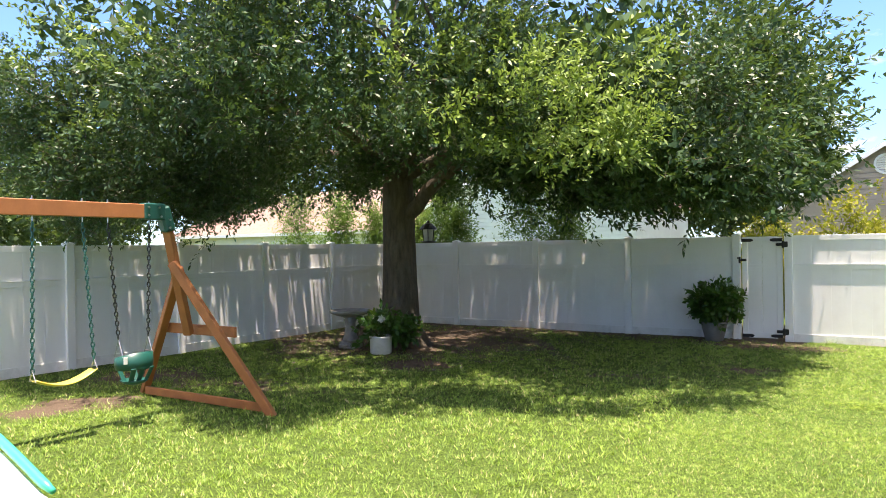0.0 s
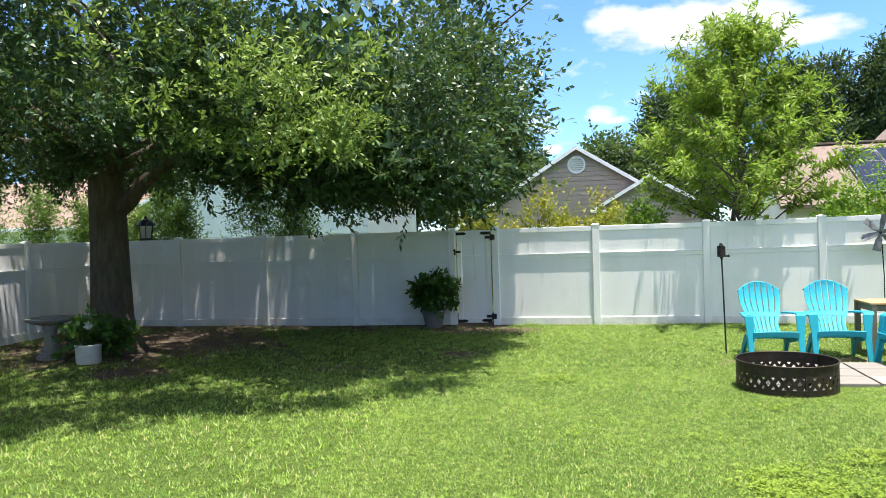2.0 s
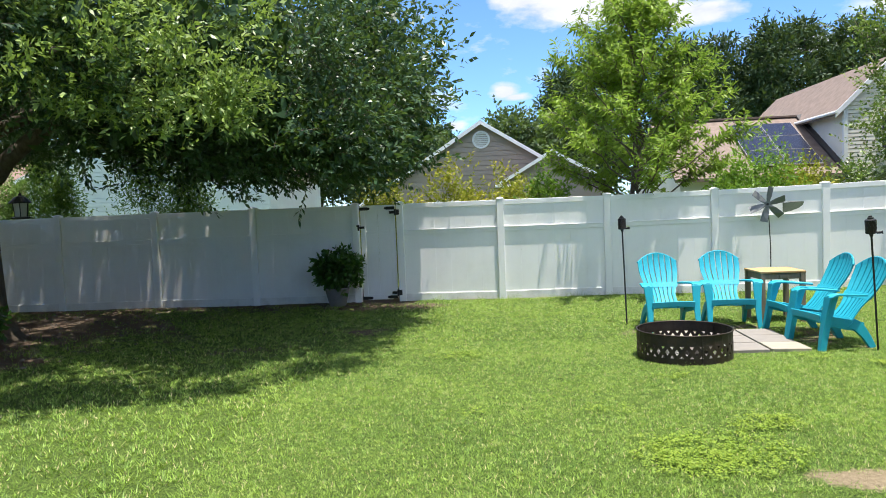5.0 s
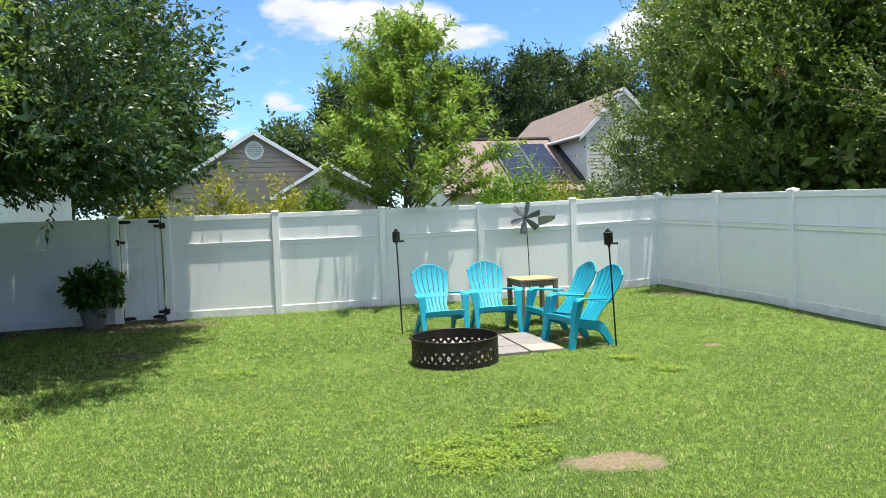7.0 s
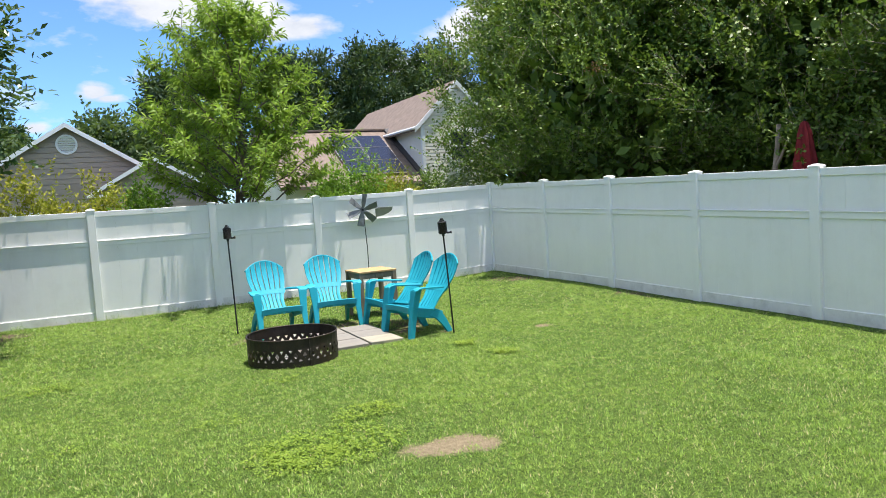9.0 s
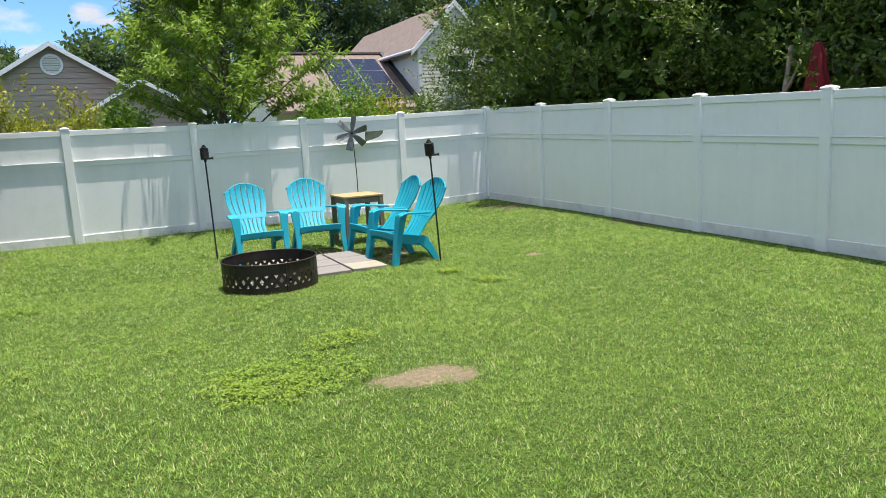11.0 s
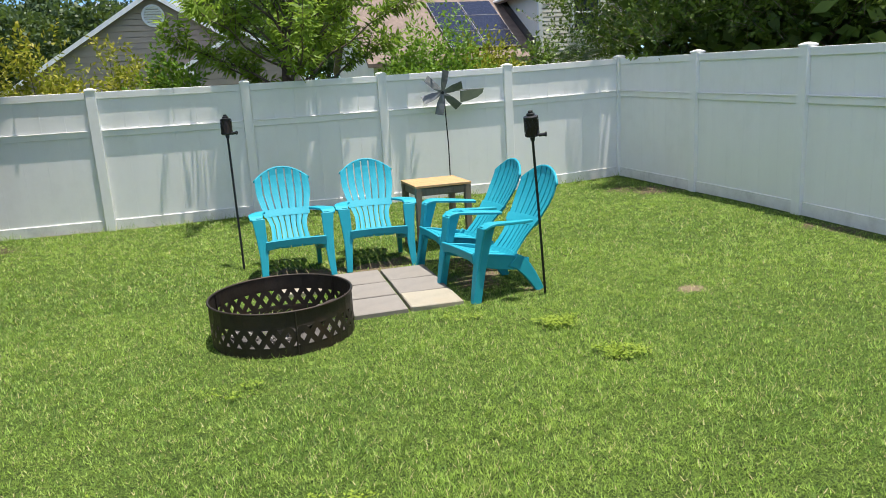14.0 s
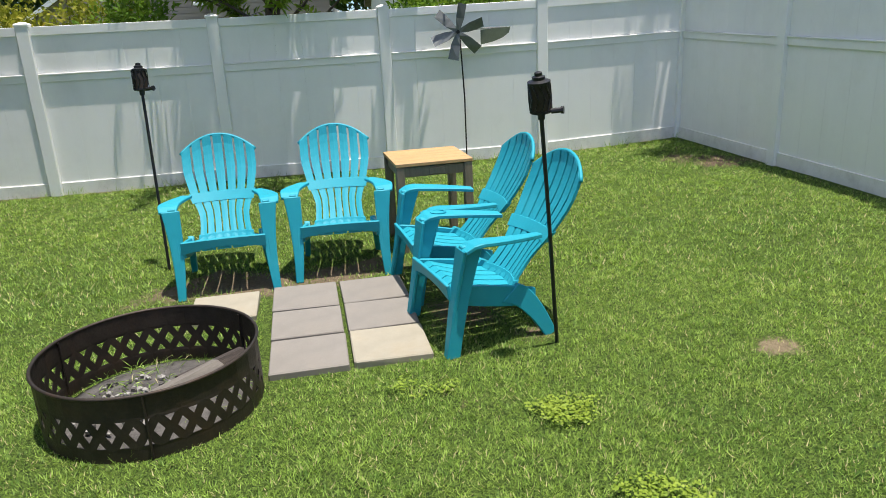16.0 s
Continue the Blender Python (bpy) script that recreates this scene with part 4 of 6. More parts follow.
def far_tree(name, base, height, radius, seed, mat, label):
    t = anchor(name, pose(*base), label, "tree")
    random.seed(seed)
    bm = bmesh.new()
    limb(bm, (0, 0, -0.1), (0, 0, height * 0.8), 0.25, 0.05, 0.0, 6)
    part("trunk", bm, TWIG, t)
    k = 170
    d = unit(rng.normal(size=(k, 3)))
    r = rng.random(k)[:, None] ** 0.33
    c = d * r * np.array([radius, radius, height * 0.36]) + np.array([0, 0, height * 0.64])
    at, axis, s, e = twig_points(c, d, 9, 4, 0.5, 0.7, 0.3)
    leaves("crown", at, axis, 0.42, 0.25, mat, t, 0.1, 0.6)


def shrub(name, base, size, mat, label, clumps=26, twigs=8, per=7, leaf=(0.06, 0.028), category="shrub", cone=False, group="", stick=TWIG):
    """A bush: stems from the ground and leafy twigs."""
    t = anchor(name, pose(*base), label, category, group)
    w, dpt, h = size
    d = unit(rng.normal(size=(clumps, 3)))
    d[:, 2] = np.abs(d[:, 2])
    rad = rng.random(clumps)[:, None] ** 0.4
    if cone:
        u = rng.random(clumps)
        a = rng.uniform(0, 6.283, clumps)
        rr = (1 - u) * rng.random(clumps) ** 0.3
        c = np.stack([np.cos(a) * rr * w / 2, np.sin(a) * rr * dpt / 2, u * h], -1)
    else:
        c = d * rad * np.array([w / 2, dpt / 2, h * 0.8]) + np.array([0, 0, h * 0.15])
    at, axis, s, e = twig_points(c, d, twigs, per, min(w, h) * 0.09, min(w, h) * 0.22, 0.4)
    leaves("foliage", at, axis, leaf[0], leaf[1], mat, t, 0.1, 0.7)
    bm = bmesh.new()
    for q in c[:10]:
        limb(bm, (q[0] * 0.1, q[1] * 0.1, -0.02), tuple(q), 0.012, 0.004, 0.0, 4, 5)
    part("stem", bm, stick, t)
    return t


def palm(base):
    t = anchor("fan_palm", pose(*base), "pale green palm with feathery arching fronds behind the fence", "palm")
    bm = bmesh.new()
    tube(bm, [(0, 0, -0.1), (0, 0, 0.8), (0.02, 0, 1.5)], [0.14, 0.12, 0.10], 10)
    part("trunk", bm, TWIG, t)
    for k in range(16):
        a = 2 * math.pi * k / 16 + random.uniform(-0.2, 0.2)
        el = random.uniform(0.35, 1.3)
        n = 26
        f = np.linspace(0.1, 1, n)
        run = 1.15 * f
        px = np.stack([np.cos(a) * run * math.cos(el), np.sin(a) * run * math.cos(el), 1.5 + run * math.sin(el) - 0.45 * f ** 2], -1)
        dirn = np.array([math.cos(a) * math.cos(el), math.sin(a) * math.cos(el), math.sin(el) - 0.3])
        sd = unit(np.cross(dirn, np.array([0, 0, 1.0])))
        P = np.concatenate([px, px])
        A = np.concatenate([np.tile(sd + dirn * 0.9, (n, 1)), np.tile(-sd + dirn * 0.9, (n, 1))])
        fr = leaves("frond", P, A, 0.42, 0.026, LEAF_PALM, t, 0.25, 0.8)


shade_oak()
peach_tree((2.02, 14.38, 0))
for i, (x, y, h, r, fl) in enumerate(((10.75, 16.4, 7.4, 3.2, 3), (9.95, 12.7, 7.6, 3.1, 2), (11.6, 8.9, 7.4, 3.1, 3), (11.5, 5.2, 7.2, 3.2, 0), (14.0, 14.5, 7.5, 3.6, 0), (14.5, 9.5, 7.5, 3.8, 0), (11.8, 1.5, 6.8, 3.3, 0), (14.5, 5.0, 7.0, 3.6, 0), (17.0, 17.5, 7.0, 3.6, 0), (17.5, 12.0, 7.2, 3.8, 0), (17.5, 7.2, 7.2, 3.8, 0))):
    near = i < 4
    small_tree("crepe_myrtle", (x, y, 0), h, r, LEAF_MYRTLE, "large leafy crepe myrtle with a few coral blossoms" if fl else "large leafy green garden tree beyond the fence", 940 if near else 330, 14 if near else 7, 8 if near else 4, (0.086, 0.048) if near else (0.22, 0.13), 0.19 if i == 0 else 0.28 if near else 0.08, 0, PALE_BARK, 4, 0.1, fl, seed=11 + i, spread=0.19, face=3.6 if near else None)
for i, (x, y, h, r) in enumerate(((6, 76, 14.5, 4.0), (10.5, 80, 18.5, 4.2), (14.5, 83, 19.5, 4.0), (19, 79, 18.0, 4.2), (23.5, 82, 18.5, 4.2), (28, 80, 19.5, 4.3), (32.5, 83, 20.5, 4.2), (36.5, 80, 19.8, 4.3), (41, 82, 19.0, 4.3), (46, 80, 19.0, 4.5),
                                  (52, 82, 19, 4.5), (30, 88, 18.5, 4.5), (21, 88, 17.5, 4.5), (39, 90, 18.5, 4.5), (-16, 84, 11.5, 4.5), (-22, 84, 12.0, 4.5), (-9, 90, 11.0, 5.0), (-28, 84, 12, 5))):
    pine((x, y, 0), h, r, 40 + i)
for i, (x, y, h, r) in enumerate(((0.5, 62, 9.4, 2.6), (4.0, 64, 8.8, 2.8), (-7.5, 60, 8.4, 3.2), (7.5, 66, 8.6, 3.0), (-13, 62, 8.2, 3.4), (-19, 60, 8.4, 3.6), (-33, 52, 8.0, 4.0), (-25, 54, 8.0, 4.0), (-41, 50, 8.0, 4.0), (-50, 28, 7.5, 4.0), (-58, 35, 8.5, 4.5), (-48, 42, 8.0, 4.0), (-60, 24, 8.0, 4.5), (-46, 20, 6.5, 3.5), (-66, 30, 9.0, 5.0))):
    far_tree("broadleaf_tree", (x, y, 0), h, r, 70 + i, LEAF_FAR, "round grey-green tree far behind the fence")
# shrubs behind the fence
for x, y, w, h, m, lab in ((-1.5, 15.0, 1.3, 2.25, LEAF_SHRUB, "yellow-green shrub showing above the fence"), (-2.9, 15.2, 1.2, 2.1, LEAF_SHRUB, "yellow-green shrub showing above the fence"),
                           (-0.4, 15.3, 1.2, 2.25, LEAF_SHRUB, "yellow-green shrub showing above the fence"), (0.35, 14.7, 0.8, 2.15, LEAF_LIME, "lime green shrub showing above the fence"),
                           (4.5, 15.2, 1.5, 2.45, LEAF_LIME, "bright green shrub showing above the fence"), (5.4, 15.4, 1.2, 2.2, LEAF_SHRUB, "yellow-green shrub showing above the fence"),
                           (3.9, 15.0, 0.9, 2.2, LEAF_LIME, "lime green shrub showing above the fence"), (6.3, 15.4, 1.2, 2.1, LEAF_MYRTLE, "green shrub showing above the fence")):
    shrub("shrub", (x, y, 0), (w * 1.15, w, h * 1.12), m, lab, 170, 7, 7, (0.09, 0.040), group="shrubs behind the fence")
for x, y, w, h in ((-14.5, 16.0, 1.3, 2.75), (-13.5, 16.3, 1.0, 2.45), (-16.7, 16.5, 1.5, 3.3), (-10.6, 16.2, 0.9, 2.5), (-11.4, 16.6, 1.1, 2.9), (-8.6, 16.4, 1.5, 2.9), (-7.5, 16.0, 1.2, 2.35), (-12.4, 17, 1.0, 2.3)):
    shrub("cedar_bush", (x, y, 0), (w * 1.5, w * 1.5, h * 1.12), LEAF_CEDAR, "feathery light green conifer bush behind the fence", 170, 7, 7, (0.10, 0.032), "bush", True, "conifer bushes behind the fence")
palm((7.4, 16.3, 0))


# ---- neighbouring houses ----
def siding(name, parent, mat, x0, x1, z0, top, y, pitch=0.21, thick=0.05):
    """Lap siding on a backing panel: each board slopes out and ends under the roof line top(x)."""
    bm = bmesh.new()
    xs = [x for x in np.linspace(x0, x1, 41)]
    prism(bm, [(x0, z0), (x1, z0)] + [(x, max(z0 + 0.1, top(x))) for x in reversed(xs)], y + 0.02, y + thick)
    wall = part(name, bm, mat, parent)
    z = z0
    while z < 9:
        zh = z + pitch
        xs = [x for x in np.linspace(x0, x1, 161) if top(x) >= zh - 0.01]
        if len(xs) < 2:
            break
        a, b = xs[0], xs[-1]
        bm = bmesh.new()
        zt = zh - 0.022
        vs = [bm.verts.new(p) for p in ((a, y - 0.022, z), (b, y - 0.022, z), (b, y - 0.018, zt), (a, y - 0.018, zt), (a, y + 0.018, z), (b, y + 0.018, z), (b, y + 0.018, zt), (a, y + 0.018, zt))]
        for idx in ((0, 1, 2, 3), (5, 4, 7, 6), (0, 4, 5, 1), (3, 2, 6, 7), (0, 3, 7, 4), (1, 5, 6, 2)):
            bm.faces.new([vs[k] for k in idx])
        if z + pitch > 1.6:
            part("siding_board", bm, mat, wall)
        else:
            bm.free()
        z = zh
    return wall


def roof_slab(parent, quad, thick, mat, name="roof"):
    """A sloping slab from four corners."""
    bm = bmesh.new()
    lo = [bm.verts.new(Vector(q) - Vector((0, 0, thick))) for q in quad]
    hi = [bm.verts.new(q) for q in quad]
    bm.faces.new(hi)
    bm.faces.new(list(reversed(lo)))
    for i in range(4):
        bm.faces.new((lo[i], lo[(i + 1) % 4], hi[(i + 1) % 4], hi[i]))
    bmesh.ops.recalc_face_normals(bm, faces=bm.faces[:])
    return part(name, bm, mat, parent)


def taupe_house():
    h = anchor("taupe_house", Matrix.Identity(4), "taupe lap-sided house with white gable trim behind the fence", "house")
    y, ax, az, s = 33.0, -1.45, 5.55, 0.63
    xl, xr = -6.6, 3.7
    siding("wall", h, BEIGE, xl, xr, 0, lambda x: az - 0.12 - abs(x - ax) * s, y)
    bm = bmesh.new()
    prism(bm, [(xl, 0), (xr, 0), (xr, az - s * (xr - ax) - 0.15), (ax, az - 0.15), (xl, az - s * (ax - xl) - 0.15)], y + 0.05, y + 9)
    part("house_body", bm, BEIGE, h)
    for sg, xe in ((-1, xl - 0.5), (1, xr + 0.5)):
        ze = az - s * abs(xe - ax)
        roof_slab(h, [(ax, y - 0.3, az), (xe, y - 0.3, ze), (xe, y + 9.4, ze), (ax, y + 9.4, az)], 0.12, SHINGLE)
        bm = bmesh.new()
        prism(bm, [(ax, az + 0.015), (xe, ze + 0.015), (xe, ze - 0.15), (ax, az - 0.17)], y - 0.36, y - 0.30)
        part("rake_board", bm, TRIM, h)
    # small projecting gable
    gx, gz, gs = 1.57, 4.0, 0.58
    siding("gable_wall", h, BEIGE, gx - 2.0, gx + 2.0, 0, lambda x: gz - 0.1 - abs(x - gx) * gs, y - 1.6)
    bm = bmesh.new()
    prism(bm, [(gx - 2.0, 0), (gx + 2.0, 0), (gx + 2.0, gz - 2 * gs - 0.12), (gx, gz - 0.12), (gx - 2.0, gz - 2 * gs - 0.12)], y - 1.55, y + 0.4)
    part("gable_body", bm, BEIGE, h)
    for sg in (-1, 1):
        xe = gx + sg * 2.3
        ze = gz - gs * 2.3
        roof_slab(h, [(gx, y - 1.9, gz), (xe, y - 1.9, ze), (xe, y + 2, ze), (gx, y + 2, gz)], 0.10, SHINGLE, "gable_roof")
        bm = bmesh.new()
        prism(bm, [(gx, gz + 0.015), (xe, ze + 0.015), (xe, ze - 0.13), (gx, gz - 0.15)], y - 1.96, y - 1.90)
        part("rake_board", bm, TRIM, h)
    bm = bmesh.new()
    box(bm, (gx - 2.1, y - 1.75, gz - gs * 2.3 - 0.12), (0.7, 0.4, 0.10), bevel=0.01)
    part("eave_return", bm, TRIM, h)
    # round louvred vent
    bm = bmesh.new()
    prof = [(0.40, -0.03), (0.40, 0.03), (0.32, 0.03), (0.32, -0.03)]
    lathe(bm, prof, 32, closed=True)
    v = part("gable_vent", bm, TRIM, h)
    v.matrix_basis = pose(ax, y - 0.05, 4.72, 90, 0, 0)
    for k in range(7):
        z = -0.27 + 0.09 * k
        half = math.sqrt(0.33 ** 2 - z * z)
        bm = bmesh.new()
        box(bm, (0, z, 0.0), (2 * half, 0.075, 0.012), Matrix.Rotation(radians(28), 3, "X"))
        part("slat", bm, TRIM, v)
    # window
    bm = bmesh.new()
    for cx, cz, sx, sz in ((-3.0, 2.02, 1.3, 0.12), (-3.0, 0.75, 1.3, 0.12), (-3.6, 1.4, 0.12, 1.2), (-2.4, 1.4, 0.12, 1.2), (-3.0, 1.4, 0.06, 1.2)):
        box(bm, (cx, y - 0.05, cz), (sx, 0.09, sz), bevel=0.008)
    w = part("window", bm, TRIM, h)
    bm = bmesh.new()
    box(bm, (-3.0, y - 0.03, 1.4), (1.1, 0.02, 1.2))
    part("pane", bm, GLASS_DARK, w)


def solar_house():
    h = anchor("solar_house", Matrix.Identity(4), "cream house with brown shingle roof and roof-mounted solar panels", "house")
    x0, x1, y0, y1, ze = 9.6, 12.3, 22.8, 31.5, 4.36
    xr, zr = 10.95, 5.68
    bm = bmesh.new()
    prism(bm, [(x0 + 0.05, 0), (x1, 0), (x1, ze - 0.12), (xr, zr - 0.14), (x0 + 0.05, ze - 0.12)], y0 + 0.05, y1)
    part("wall", bm, CREAM, h)
    siding("gable_wall", h, CREAM, x0, x1, 0, lambda x: zr - 0.12 - abs(x - xr) * (zr - ze) / (xr - x0), y0, 0.115)
    z = 2.4
    while z < ze - 0.1:
        bm = bmesh.new()
        box(bm, (x0 + 0.02, (y0 + y1) / 2, z + 0.08), (0.05, y1 - y0, 0.158), Matrix.Rotation(radians(-5), 3, "Y"))
        part("siding_board", bm, CREAM, h)
        z += 0.16
    sl = (zr - ze) / (xr - x0)
    for xe in (x0 - 0.3, x1 + 0.3):
        z = zr - sl * abs(xe - xr)
        roof_slab(h, [(xr, y0 - 0.06, zr), (xe, y0 - 0.06, z), (xe, y1 + 0.3, z), (xr, y1 + 0.3, zr)], 0.10, SHINGLE)
        bm = bmesh.new()
        prism(bm, [(xr, zr + 0.01), (xe, z + 0.01), (xe, z - 0.16), (xr, zr - 0.18)], y0 - 0.10, y0 - 0.06)
        part("rake_board", bm, TRIM, h)
    bm = bmesh.new()
    tube(bm, [(x0 - 0.33, y0 - 0.25, ze - 0.30), (x0 - 0.33, y1, ze - 0.30)], 0.05, 8)
    part("gutter", bm, TRIM, h)
    for x in (x0, x1):
        bm = bmesh.new()
        box(bm, (x, y0 - 0.01, ze / 2 - 0.1), (0.12, 0.10, ze - 0.2), bevel=0.005)
        part("corner_board", bm, TRIM, h)
    bm = bmesh.new()
    for cx, cz, sx, sz in ((11.0, 3.95, 0.9, 0.08), (11.0, 2.9, 0.9, 0.08), (10.58, 3.42, 0.08, 1.0), (11.42, 3.42, 0.08, 1.0), (11.0, 3.42, 0.8, 0.05)):
        box(bm, (cx, y0 - 0.04, cz), (sx, 0.07, sz), bevel=0.006)
    w = part("window", bm, TRIM, h)
    bm = bmesh.new()
    box(bm, (11.0, y0 - 0.02, 3.42), (0.8, 0.02, 1.0))
    part("pane", bm, GLASS_DARK, w)
    # lower wing with its sloping roof
    wx0, wx1, yr, wzr, ye, wze = 4.6, 9.45, 26.0, 4.33, 22.5, 2.28
    bm = bmesh.new()
    prism(bm, [(ye + 0.3, 0), (ye + 0.3, wze), (yr, wzr - 0.1), (29.5, wze), (29.5, 0)], wx0 + 0.2, wx1 - 0.1, "x")
    part("wing_wall", bm, CREAM, h)
    roof_slab(h, [(wx0, ye, wze), (wx1, ye, wze), (wx1, yr, wzr), (wx0, yr, wzr)], 0.10, SHINGLE, "wing_roof")
    roof_slab(h, [(wx0, yr, wzr), (wx1, yr, wzr), (wx1, 29.8, wze), (wx0, 29.8, wze)], 0.10, SHINGLE, "wing_roof")
    bm = bmesh.new()
    bar(bm, (wx1 + 0.10, ye, wze + 0.02), (wx1 + 0.10, yr, wzr + 0.02), 0.26, 0.12)
    part("flashing", bm, DARK_EDGE, h)
    bm = bmesh.new()
    bar(bm, (wx0, yr, wzr + 0.02), (wx1, yr, wzr + 0.02), 0.25, 0.06)
    part("ridge_cap", bm, SHINGLE, h)
    rise = Vector((0, yr - ye, wzr - wze)).normalized()
    nrm = rise.cross(Vector((1, 0, 0))) * -1
    nrm = nrm if nrm.z > 0 else -nrm
    basis = Matrix((Vector((1, 0, 0)), rise, nrm)).transposed()
    for i in range(2):
        for j in range(3):
            c = Vector((7.45 + 0.05 + i * 1.03 + 0.0, ye, wze)) + rise * (0.95 + j * 0.98) + nrm * 0.09
            bm = bmesh.new()
            box(bm, c, (0.99, 0.94, 0.04), basis, 0.004)
            p = part("solar_panel", bm, ALUMINIUM, h, "dark blue solar panel in a metal frame")
            bm = bmesh.new()
            box(bm, c + basis @ Vector((0, 0, 0.022)), (0.965, 0.92, 0.004), basis)
            part("solar_glass", bm, SOLAR, p)


def far_houses():
    h = anchor("pale_green_house", Matrix.Identity(4), "pale green lap-sided house seen under the tree", "house")
    y, xa, xb, za = 32.0, -22.5, -11.0, 6.2
    xm = (xa + xb) / 2
    siding("wall", h, PALE_GREEN, xa, xb, 0, lambda x: za - abs(x - xm) * 0.42, y, 0.2)
    bm = bmesh.new()
    prism(bm, [(xa, 0), (xb, 0), (xb, 3.6), (xm, za - 0.1), (xa, 3.6)], y + 0.05, y + 9)
    part("house_body", bm, PALE_GREEN, h)
    for xe in (xa - 0.4, xb + 0.4):
        ze = za + 0.1 - 0.42 * abs(xe - xm)
        roof_slab(h, [(xm, y - 0.3, za + 0.1), (xe, y - 0.3, ze), (xe, y + 9, ze), (xm, y + 9, za + 0.1)], 0.12, PINK_ROOF)
        bm = bmesh.new()
        prism(bm, [(xm, za + 0.12), (xe, ze + 0.02), (xe, ze - 0.18), (xm, za - 0.1)], y - 0.36, y - 0.30)
        part("rake_board", bm, TRIM, h)
    h = anchor("faded_roof_house", Matrix.Identity(4), "low house with a faded pinkish shingle roof", "house")
    bm = bmesh.new()
    box(bm, (-33.5, 36, 1.35), (18, 9, 2.7))
    part("wall", bm, CREAM, h)
    roof_slab(h, [(-43, 31, 2.75), (-23.6, 31, 2.75), (-26.0, 36, 5.6), (-40, 36, 5.6)], 0.12, PINK_ROOF)
    roof_slab(h, [(-43, 41, 2.75), (-23.6, 41, 2.75), (-26.0, 36, 5.6), (-40, 36, 5.6)], 0.12, PINK_ROOF)
    roof_slab(h, [(-23.6, 31, 2.75), (-23.6, 41, 2.75), (-26.0, 36.02, 5.6), (-26.0, 35.98, 5.6)], 0.12, PINK_ROOF)
    bm = bmesh.new()
    bar(bm, (-43, 30.95, 2.68), (-23.6, 30.95, 2.68), 0.10, 0.18)
    part("fascia", bm, TRIM, h)
    # the house behind the walk
    h = anchor("own_house", Matrix.Identity(4), "plain cream house wall at the near end of the yard", "house")
    bm = bmesh.new()
    prism(bm, [(-9, 0), (9, 0), (9, 2.9), (0, 5.2), (-9, 2.9)], -9.5, -4.0)
    part("wall", bm, CREAM, h)


taupe_house()
solar_house()
far_houses()


# ---- fire pit corner ----
PIT = (1.362, 8.33)


def pavers():
    sq = 0.413
    cells = [(2.083 + i * 0.437, 8.623 + j * 0.43, PAVER) for i in range(2) for j in range(3)]
    cells[3] = (*cells[3][:2], PAVER_PALE)
    cells.append((1.58, 9.455, PAVER_PALE))
    for k, (x, y, m) in enumerate(cells):
        bm = bmesh.new()
        box(bm, (0, 0, 0.0), (sq, sq if k < 6 else 0.42, 0.05), bevel=0.006)
        for v in bm.verts:
            v.co.x += random.uniform(-1, 1) * 0.003
            v.co.y += random.uniform(-1, 1) * 0.003
        p = link_mesh("paver", bm, m)
        p.matrix_world = pose(x, y, 0.008 + 0.003 * random.uniform(-1, 1), random.uniform(-0.6, 0.6), random.uniform(-0.6, 0.6), random.uniform(-1.3, 1.3))
        tagged(p, "pale sandy square concrete paver set in the lawn" if m is PAVER_PALE else "grey-pink square concrete paver set in the lawn", "paver", "pavers by the fire pit")


